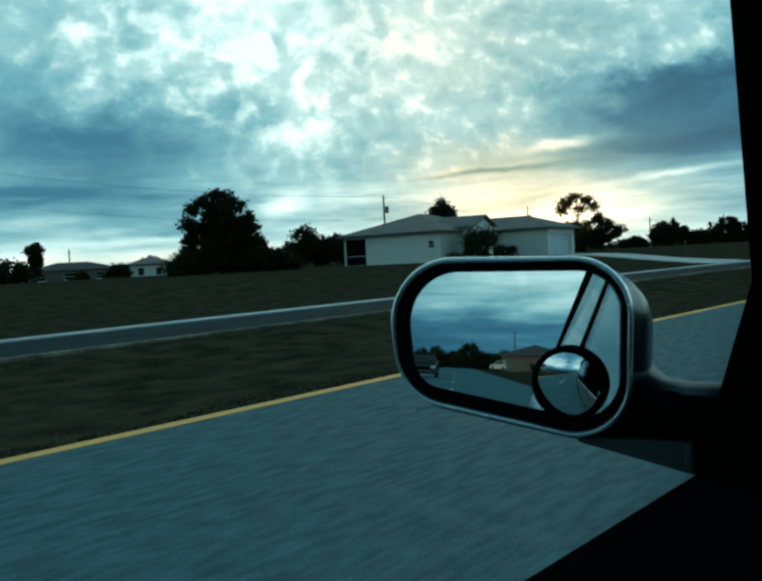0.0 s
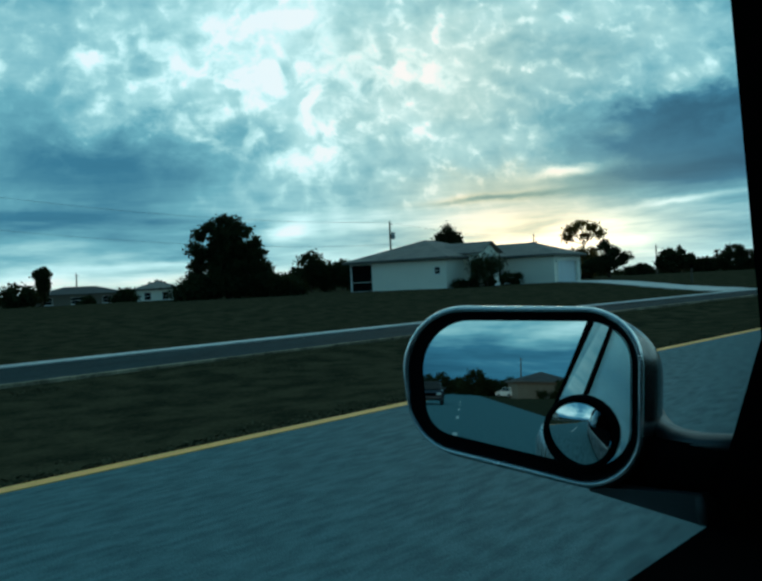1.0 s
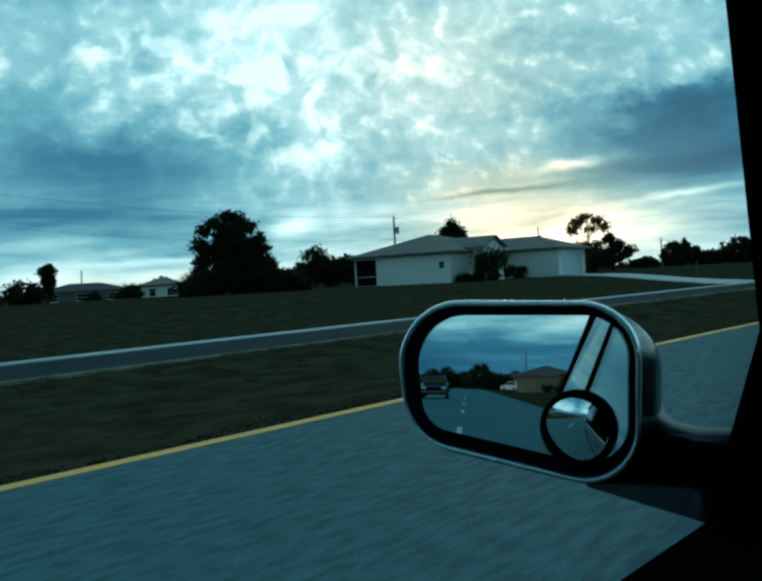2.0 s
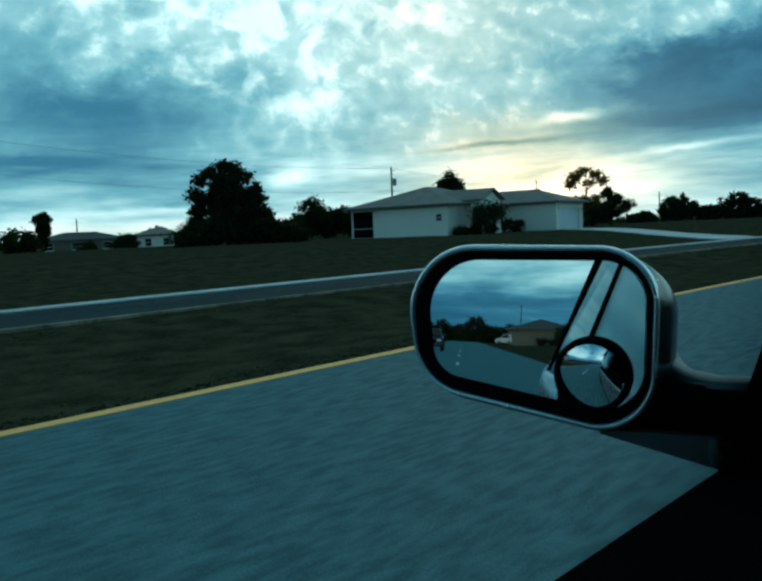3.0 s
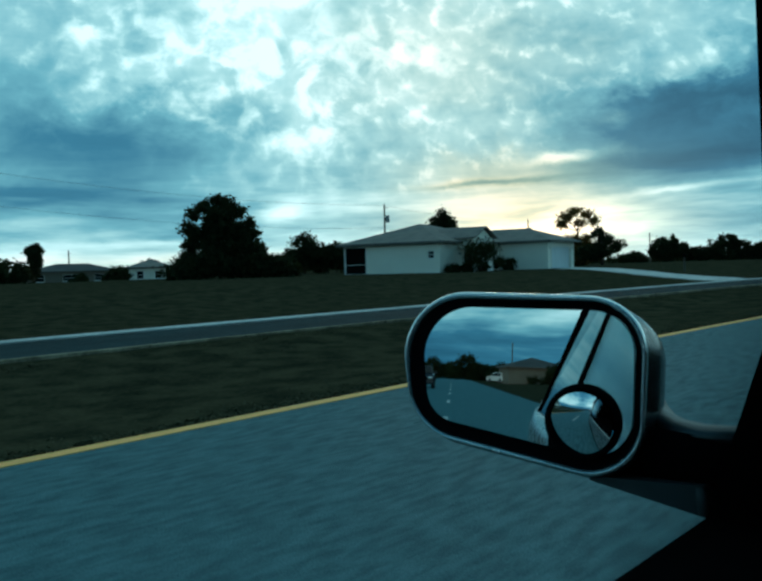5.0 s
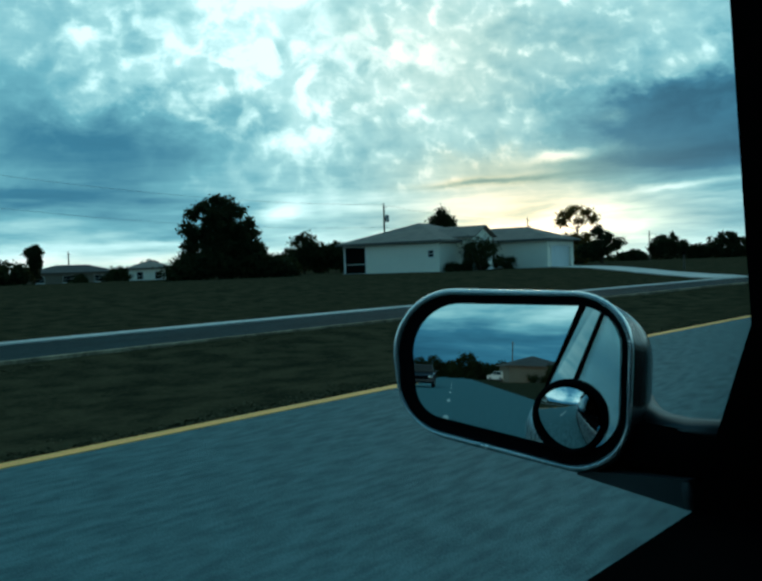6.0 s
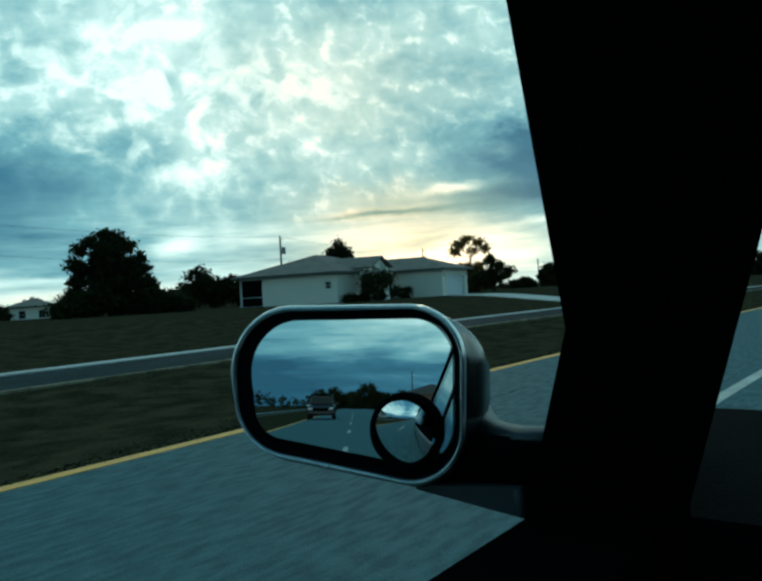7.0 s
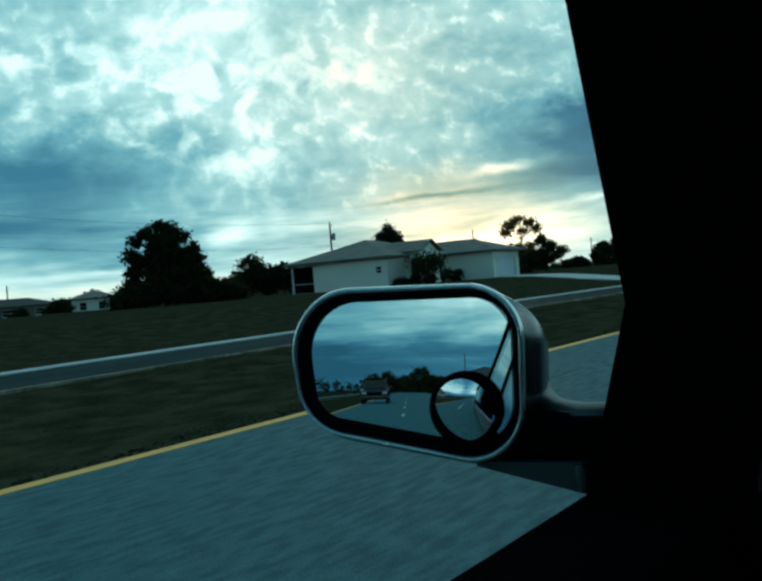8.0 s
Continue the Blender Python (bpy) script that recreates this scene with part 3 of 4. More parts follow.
def plain_house(at, w, d, label, wall_mat="stucco", roof_mat="shingle", porch=False, windows=((0.2, 0.35), (0.6, 0.75)), rise=None, eave=2.45):
    h = thing("house", label, "house", at)
    spans = [(w * a, w * b, 0.85, 2.0) for a, b in windows]
    wall(h, "x", 0.0, (0.0, w), eave, spans, wall_mat)
    for a, b, z0, z1 in spans:
        window(h, "x", 0.0, a, b, z0, z1)
    wall(h, "x", d - 0.2, (0.0, w), eave, (), wall_mat)
    wall(h, "y", 0.0, (0.2, d - 0.2), eave, [(d * 0.45, d * 0.6, 0.9, 1.9)], wall_mat)
    window(h, "y", 0.0, d * 0.45, d * 0.6, 0.9, 1.9)
    wall(h, "y", w - 0.2, (0.2, d - 0.2), eave, (), wall_mat)
    y0 = -0.5
    if porch:
        y0 = -2.6
        for x in (0.3, w * 0.35, w * 0.7):
            col = part("porch_column", tube([(x, -2.2, -0.1), (x, -2.2, eave - 0.1)], [0.14, 0.12], 12), "trim", h)
            part("column_base", box(x - 0.22, x + 0.22, -2.42, -1.98, -0.35, 0.1, 0.02), "trim", col)
            part("column_cap", box(x - 0.2, x + 0.2, -2.4, -2.0, eave - 0.1, eave + 0.05, 0.02), "trim", col)
        part("porch_slab", box(0, w, -2.5, 0, -0.35, -0.02), "concrete", h)
    r = rise or (min(w + 1, d + 0.5 - y0) / 2) * 0.33
    part("roof", hip_roof(-0.5, w + 0.5, y0, d + 0.5, eave + 0.06, r), roof_mat, h)
    fascia(h, -0.5, w + 0.5, y0, d + 0.5, eave + 0.06)
    return h


def spot(az, far):
    """A place far metres from the car, az degrees to the left of its heading."""
    return -far * math.sin(radians(az)), far * math.cos(radians(az))


def stand(az, far, turn=None, sink=0.05):
    """A pose on the ground there, its x axis across the line of sight."""
    x, y = spot(az, far)
    return pose(x, y, land(x, y) - sink, 0, 0, az if turn is None else turn)


main_house(pose(-38.3, 46.2, 0.40, 0, 0, 99.7))
plain_house(stand(69.6, 135, 66, 0), 14, 9, "far pale stucco house with a low dark hipped roof", "stucco_cream", "shingle_dark", rise=1.3, windows=((0.1, 0.2), (0.4, 0.55), (0.75, 0.85)))
plain_house(stand(62.9, 116, 60, 0), 6.4, 8, "far white house with a hipped roof behind trees", "stucco")
plain_house(stand(30.6, 118, 100, 0), 9, 8, "low far house with a dark hipped roof", "stucco_cream", "shingle_dark")
# houses passed before, behind the car's shoulder
plain_house(pose(-25.5, -27, 0.33, 0, 0, 90), 15, 10, "grey-roofed stucco house with a columned front porch", "stucco", "shingle_dark", porch=True)
plain_house(pose(-44, -12, 0.33, 0, 0, 90), 14, 10, "pale stucco house with a shallow hipped roof", "stucco", "shingle")


def driveway():
    """A slab that follows the ground from the garage to the far carriageway."""
    at = pose(-38.3, 46.2, 0.40, 0, 0, 99.7)
    bm = bmesh.new()
    rows = []
    near = [at @ Vector((u, -4.75, 0)) for u in (11.6, 14.2, 16.8)]
    end = [Vector((-12.5, 34.2, 0)), Vector((-12.3, 35.7, 0)), Vector((-12.1, 37.2, 0))]
    for i in range(26):
        row = []
        for a, b in zip(near, end):
            p = a.lerp(b, i / 25)
            row.append(bm.verts.new((p.x, p.y, max(land(p.x, p.y) + 0.04, 0.39 - 0.10 * i))))
        rows.append(row)
    for r, q in zip(rows, rows[1:]):
        for i in range(2):
            bm.faces.new((r[i], r[i + 1], q[i + 1], q[i]))
    g = bmesh.ops.extrude_face_region(bm, geom=list(bm.faces))
    bmesh.ops.translate(bm, vec=(0, 0, -0.25), verts=[v for v in g["geom"] if isinstance(v, bmesh.types.BMVert)])
    bmesh.ops.recalc_face_normals(bm, faces=bm.faces)
    return tagged(part("driveway", bm, "concrete"), "pale concrete driveway from the garage to the road", "driveway", kind="structure")


driveway()

# ---------------------------------------------------------------- trees and shrubs


def foliage(lobes, count, size, seed, loose=0.30, fill=0.75):
    """Leaves in clumps through a set of lobes (x, y, z, rx, ry, rz), as one bmesh-free mesh."""
    rng = np.random.default_rng(seed)
    weights = np.array([r[3] * r[4] * r[5] for r in lobes]) ** 0.8
    verts, faces = [], []
    for lobe, w in zip(lobes, weights / weights.sum()):
        total = int(count * w)
        clumps = max(5, total // 28)
        c = rng.normal(size=(clumps, 3))
        c /= np.linalg.norm(c, axis=1, keepdims=True)
        c *= (fill + (1.05 - fill) * rng.random((clumps, 1))) * (0.35 + 0.65 * rng.random((clumps, 1)) ** 0.4)
        c = c * lobe[3:6] + lobe[:3]
        which = rng.integers(0, clumps, total)
        p = c[which] + rng.normal(size=(total, 3)) * loose
        p[:, 2] = np.maximum(p[:, 2], 0.05)
        a = rng.normal(size=(total, 3))
        a /= np.linalg.norm(a, axis=1, keepdims=True)
        b = np.cross(a, rng.normal(size=(total, 3)))
        b /= np.linalg.norm(b, axis=1, keepdims=True)
        s = size * rng.uniform(0.6, 1.4, (total, 1))
        quad = np.stack([p - a * s, p + b * s * 0.45, p + a * s, p - b * s * 0.45], 1).reshape(-1, 3)
        i0 = len(verts)
        verts += quad.tolist()
        faces += [(i0 + 4 * k, i0 + 4 * k + 1, i0 + 4 * k + 2, i0 + 4 * k + 3) for k in range(total)]
    data = bpy.data.meshes.new("crown")
    data.from_pydata(verts, [], faces)
    return data


def leafy(root, lobes, count, size, seed, mat, loose=0.30, name="crown"):
    data = foliage(lobes, count, size, seed, loose)
    data.materials.append(M[mat])
    ob = new(name, data)
    ob.parent = root
    return ob


def grown_tree(at, label, tall, lobes, count, size, seed, mat="leaf", girth=0.22, loose=0.30, lean=0.0, bare=0.35):
    """Tapered trunk, a limb to each lobe, and a crown of small leaves."""
    rng = random.Random(seed)
    t = thing("tree", label, "tree")
    bm = bmesh.new()
    trunk = [(lean * k * k * tall * 0.5 + rng.uniform(-0.08, 0.08) * (k > 0), rng.uniform(-0.08, 0.08) * (k > 0), tall * 0.8 * k - 0.15 * (k == 0)) for k in (0, 0.2, 0.45, 0.7, 1.0)]
    tube(trunk, [girth * 1.35, girth, girth * 0.8, girth * 0.55, girth * 0.2], 9, bm)
    for x, y, z, rx, ry, rz in lobes:
        start = max(tall * bare, min(z - 0.4, tall * 0.7)) * rng.uniform(0.75, 0.95)
        sx = lean * (start / (tall * 0.8)) ** 2 * tall * 0.5
        mid = ((sx + x) / 2 + rng.uniform(-0.15, 0.15), y / 2, (start + z) / 2 - 0.1)
        tube([(sx, 0, start), mid, (x, y, z)], [girth * 0.42, girth * 0.28, girth * 0.08], 6, bm)
        for _ in range(3):
            end = (x + rng.uniform(-rx, rx) * 0.8, y + rng.uniform(-ry, ry) * 0.8, z + rng.uniform(-0.2, 0.8) * rz)
            tube([mid, ((mid[0] + end[0]) / 2, (mid[1] + end[1]) / 2, (mid[2] + end[2]) / 2 + 0.1), end], [girth * 0.2, girth * 0.12, girth * 0.04], 5, bm)
    part("trunk", bm, "bark", t, smooth=True)
    leafy(t, lobes, count, size, seed, mat, loose)
    t.matrix_basis = at
    return t


def shrub(at, label, lobes, count, size, seed, mat="leaf", loose=0.22):
    s = thing("shrub", label, "shrub")
    bm = bmesh.new()
    rng = random.Random(seed)
    for x, y, z, rx, ry, rz in lobes:
        for _ in range(3):
            tube([(x * 0.3 + rng.uniform(-0.2, 0.2), y * 0.3, -0.15), (x * 0.7, y * 0.7, z * 0.5), (x + rng.uniform(-0.5, 0.5) * rx, y, z)], [0.05, 0.035, 0.012], 5, bm)
    part("stems", bm, "bark", s)
    leafy(s, lobes, count, size, seed, mat, loose, "foliage")
    s.matrix_basis = at
    return s


# the tall tree on the empty lot and its thicket
grown_tree(stand(56.2, 62), "dense dark broadleaf tree with a ragged broad crown on the lot", 6.5,
           [(-1.22, 0, 5.9, 0.66, 0.75, 0.5), (-0.27, 0, 6.2, 0.62, 0.7, 0.5), (0.76, 0, 6.1, 0.7, 0.8, 0.5), (1.53, 0, 5.4, 0.53, 0.7, 0.45), (-2.08, 0, 5.2, 0.62, 0.7, 0.45), (-0.01, 0, 5.2, 1.41, 1.6, 0.7), (-2.59, 0, 4.2, 0.7, 0.8, 0.45), (2.14, 0, 4.5, 0.7, 0.8, 0.5), (2.48, 0, 3.6, 0.62, 0.7, 0.5), (0.07, 0, 4.1, 1.76, 1.6, 0.8), (-1.73, 0, 3.6, 0.88, 1.0, 0.6), (1.71, 0, 3.4, 0.97, 1.1, 0.7), (-2.34, 0, 2.7, 0.79, 0.9, 0.6), (0.16, 0, 2.7, 2.11, 1.6, 1.0), (2.65, 0, 2.4, 0.88, 1.0, 0.8), (3.0, 0, 1.4, 1.23, 1.4, 0.9), (-2.34, 0, 1.4, 1.32, 1.5, 0.9), (0.24, 0, 1.2, 2.64, 1.6, 1.0)], 26000, 0.15, 11, girth=0.26, loose=0.17)
shrub(stand(58.3, 61), "spreading dark thicket at the foot of a tree", [(0, 0, 0.9, 1.8, 1.5, 0.9), (1.6, 0, 1.4, 1.6, 1.5, 1.2), (-1.2, 0, 0.5, 1.2, 1.2, 0.6)], 6500, 0.17, 12)
shrub(stand(52.6, 62), "spreading dark thicket at the foot of a tree", [(0, 0, 0.9, 2.0, 1.5, 1.0), (-1.8, 0, 1.3, 1.6, 1.5, 1.3), (1.4, 0, 0.5, 1.1, 1.2, 0.6)], 6500, 0.17, 13)
# trees behind, between the lot and the house
grown_tree(stand(50.0, 80), "small rounded dark tree beside the house lot", 4.3, [(0, 0, 3.4, 1.1, 1.1, 0.9), (0.6, 0, 2.3, 1.9, 1.6, 1.1), (-0.8, 0, 1.6, 1.8, 1.5, 1.1)], 4200, 0.19, 14, girth=0.16)
shrub(stand(47.8, 80), "dense dark hedge of tall shrubs", [(-1.6, 0, 1.6, 1.6, 1.4, 1.5), (0.6, 0, 1.9, 1.9, 1.5, 1.4), (2.8, 0, 1.4, 1.5, 1.4, 1.2)], 8000, 0.2, 15)
shrub(stand(51.9, 79), "dense dark hedge of tall shrubs", [(-0.8, 0, 0.8, 1.2, 1.1, 0.8), (0.8, 0, 1.4, 1.2, 1.2, 1.2)], 2200, 0.18, 16)
# behind the roof
grown_tree(stand(39.4, 98), "slender dark tree rising behind a roof", 7.8, [(0.1, 0, 6.9, 0.8, 0.8, 0.8), (-0.7, 0, 5.9, 1.0, 1.0, 0.8), (0.8, 0, 5.8, 1.1, 1.0, 0.9), (0, 0, 4.6, 1.7, 1.5, 1.4)], 5200, 0.20, 17, girth=0.2)
# open-crowned tree against the sunset
grown_tree(stand(29.4, 95), "tall open-crowned tree with bare limbs and gaps", 7.0,
           [(-2.0, 0, 5.2, 0.8, 0.9, 0.6), (-1.5, 0, 6.1, 0.8, 0.9, 0.5), (-0.3, 0, 6.6, 1.0, 1.0, 0.45), (1.0, 0, 6.4, 0.9, 1.0, 0.45), (1.9, 0, 5.6, 0.7, 0.9, 0.6), (0.2, 0, 5.3, 0.6, 0.7, 0.4), (-0.9, 0, 3.2, 1.0, 1.0, 0.7), (0.9, 0, 2.9, 1.3, 1.2, 0.8), (0.2, 0, 1.6, 2.2, 1.8, 1.2)], 6200, 0.17, 18, "leaf_olive", girth=0.17, loose=0.22)
grown_tree(stand(27.7, 92), "mid-height dark tree with loose clumps", 4.6, [(-0.5, 0, 3.9, 0.7, 0.8, 0.6), (0.5, 0, 3.3, 0.9, 1.0, 0.7), (2.0, 0, 2.4, 0.8, 0.8, 0.5), (0.2, 0, 2.0, 1.5, 1.4, 1.1), (-1.3, 0, 1.5, 1.4, 1.2, 1.1)], 5200, 0.17, 19, loose=0.2)
shrub(stand(30.8, 96), "dark undergrowth below an open tree", [(0, 0, 1.1, 2.0, 1.6, 1.2), (2.2, 0, 1.0, 1.8, 1.5, 1.1)], 3000, 0.19, 20)

for i, (az, far, w, h) in enumerate(((25.6, 122, 2.2, 1.5), (23.2, 128, 3.3, 4.2), (21.3, 131, 2.4, 2.2), (19.3, 130, 3.5, 4.1), (17.2, 131, 2.8, 2.7), (15.4, 128, 3.2, 3.1), (12.6, 124, 4.0, 3.4), (9.6, 130, 4.4, 3.8), (6.6, 136, 4.4, 4.2), (3.6, 140, 4.4, 3.6))):
    tagged(grown_tree(stand(az, far), "distant dark rounded tree beyond the road", h, [(0, 0, h * 0.72, w * 0.55, w * 0.5, h * 0.28), (-w * 0.5, 0, h * 0.5, w * 0.5, w * 0.5, h * 0.32), (w * 0.5, 0, h * 0.48, w * 0.5, w * 0.5, h * 0.3), (0, 0, h * 0.3, w * 0.95, w * 0.6, h * 0.3)], 5600, 0.24, 30 + i, girth=0.2, loose=0.2), group="distant trees")


def palm(at, label, tall, seed):
    rng = random.Random(seed)
    p = thing("palm", label, "palm tree")
    part("trunk", tube([(0, 0, -0.1), (0.03, 0, tall * 0.4), (0, 0.02, tall * 0.75)], [0.2, 0.17, 0.15], 10), "bark", p)
    verts, faces = [], []
    for k in range(46):
        a, up = rng.uniform(0, 6.283), rng.uniform(-1.2, 1.3)
        reach, base = rng.uniform(0.75, 1.05), tall * 0.74
        prev = None
        for s in range(6):
            u = s / 5
            r = reach * u * math.cos(up * 0.6)
            z = base + reach * (math.sin(up) * u * 1.1 - 0.55 * u * u * (1 if up > 0 else 0.3))
            w = 0.16 * math.sin(math.pi * min(1.0, 0.15 + u * 0.85)) + 0.01
            i = len(verts)
            verts += [(r * math.cos(a) - w * math.sin(a), r * math.sin(a) + w * math.cos(a), z - 0.05), (r * math.cos(a), r * math.sin(a), z + 0.02), (r * math.cos(a) + w * math.sin(a), r * math.sin(a) - w * math.cos(a), z - 0.05)]
            if prev is not None and rng.random() > 0.12:
                faces += [(prev, prev + 1, i + 1, i), (prev + 1, prev + 2, i + 2, i + 1)]
            prev = i
    data = bpy.data.meshes.new("fronds")
    data.from_pydata(verts, [], faces)
    data.materials.append(M["leaf"])
    ob = new("fronds", data)
    ob.parent = p
    p.matrix_basis = at
    return p


grown_tree(stand(69.0, 74), "short clipped tree with a tall narrow dense head", 3.6, [(0, 0, 2.95, 0.75, 0.75, 0.6), (0.05, 0, 2.1, 0.62, 0.62, 0.75), (0.0, 0, 1.1, 0.45, 0.45, 0.7)], 4200, 0.14, 40, girth=0.12, loose=0.12)
palm(stand(33.5, 120), "small palm far off against the sunset", 4.4, 41)
palm(stand(31.6, 124), "small palm far off against the sunset", 4.0, 42)
for i, (az, far, w, h) in enumerate(((70.6, 72, 1.6, 1.8), (63.6, 112, 1.5, 2.7), (61.4, 150, 2.6, 4.6), (75.5, 80, 2.4, 3.4), (66.2, 128, 1.2, 2.0), (81, 70, 2.6, 3.2))):
    shrub(stand(az, far), "dark rounded bush on the lot", [(0, 0, h * 0.6, w, w * 0.8, h * 0.42), (w * 0.5, 0, h * 0.4, w * 0.7, w * 0.7, h * 0.36), (-w * 0.6, 0, h * 0.35, w * 0.7, w * 0.7, h * 0.3)], 1900, 0.2, 60 + i)


def far_woods(name, az0, az1, far, low, high, seed, label):
    """A long low belt of trees near the horizon, as one mesh."""
    lobes, az, rng = [], az0, random.Random(seed)
    while az < az1:
        x, y = spot(az, far * rng.uniform(0.92, 1.1))
        h = rng.uniform(low, high)
        w = rng.uniform(0.8, 1.5) * h
        lobes.append((x, y, land(x, y) + h * 0.45, w, w, h * 0.55))
        az += rng.uniform(0.6, 1.3) * 57.3 * w / far
    data = foliage(lobes, 150 * len(lobes), 0.6, seed, 0.6)
    data.name = name
    data.materials.append(M["leaf"])
    return tagged(new(name, data), label, "trees", kind="stuff")


far_woods("far_woods", -12, 82, 260, 2.0, 3.4, 80, "low dark belt of far trees along the horizon")
far_woods("far_woods", 96, 179, 230, 3.0, 5.0, 81, "dark belt of trees behind the car along the road")
far_woods("far_woods", 179, 225, 230, 3.0, 5.5, 82, "dark belt of trees behind the car along the road")

# planting in front of the house
HOUSE = pose(-38.3, 46.2, 0.40, 0, 0, 99.7)
for i, (x, y, w, h) in enumerate(((0.5, -0.7, 0.5, 0.6), (1.3, -0.9, 0.4, 0.5), (2.0, -1.4, 0.5, 0.8), (3.3, -2.2, 0.5, 0.8), (7.1, -1.2, 0.7, 1.1), (8.2, -1.4, 0.65, 1.1), (9.2, -1.8, 0.55, 1.0))):
    shrub(HOUSE @ pose(x, y, -0.10), "dark rounded foundation shrub against a house wall", [(0, 0, h * 0.55, w, w, h * 0.5)], 700, 0.11, 90 + i, loose=0.12)
grown_tree(HOUSE @ pose(2.3, -2.5, -0.15), "small umbrella-crowned garden tree in front of a house", 2.7, [(0, 0, 1.95, 1.6, 1.4, 0.60), (-1.1, 0, 1.55, 0.9, 0.9, 0.60), (1.1, 0, 1.65, 0.8, 0.9, 0.55), (-0.6, 0.3, 1.0, 0.8, 0.7, 0.5)], 2600, 0.11, 97, girth=0.09, loose=0.30)

# ---------------------------------------------------------------- poles and wires


def pole(at, tall, label, can=True):
    p = thing("utility_pole", label, "utility pole")
    part("mast", tube([(0, 0, -0.3), (0, 0, tall * 0.5), (0, 0, tall)], [0.15, 0.125, 0.10], 10), "wood_pole", p)
    part("insulator", tube([(0, 0, tall), (0, 0, tall + 0.12), (0, 0, tall + 0.25)], [0.05, 0.07, 0.03], 8), "metal_grey", p)
    part("bracket", box(0.0, 0.45, -0.04, 0.04, tall - 0.35, tall - 0.28), "metal_grey", p)
    if can:
        part("transformer", tube([(0.38, 0, tall - 2.2), (0.38, 0, tall - 2.15), (0.38, 0, tall - 1.35), (0.38, 0, tall - 1.3)], [0.18, 0.24, 0.24, 0.16], 12), "metal_grey", p, "grey pole-mounted transformer can")
        part("transformer_mount", box(0.08, 0.3, -0.06, 0.06, tall - 1.9, tall - 1.6), "metal_grey", p)
    p.matrix_basis = at
    return p


POLES = ((75.5, 71, 10.2), (43.8, 95, 8.4), (33.0, 135, 8.5))
for az, far, tall in POLES:
    tagged(pole(stand(az, far), tall, "weathered wooden utility pole with a transformer can"), group="utility poles")
for az, far, tall in ((24.4, 150, 5.6), (19.6, 160, 5.2), (66.8, 140, 6.0)):
    tagged(pole(stand(az, far), tall, "small far wooden utility pole", False), group="utility poles")


def wire(p0, p1, sag, r=0.011):
    pts = []
    for i in range(25):
        u = i / 24
        q = Vector(p0).lerp(Vector(p1), u)
        q.z -= sag * 4 * u * (1 - u)
        pts.append(q)
    ob = part("overhead_wire", tube(pts, [r] * 25, 5), "wire")
    return tagged(ob, "thin black overhead wire sagging between poles", "wire", "overhead wires")


def tops(k, drop):
    az, far, tall = POLES[k]
    x, y = spot(az, far)
    return (x, y, land(x, y) + tall - drop)


for drop in (0.05, 2.9):
    wire(tops(0, drop), tops(1, drop), 0.9)
    wire(tops(1, drop), tops(2, drop), 0.7)
    wire((-96, -46, 10.2 - drop), tops(0, drop), 0.9)


# ---------------------------------------------------------------- other vehicles


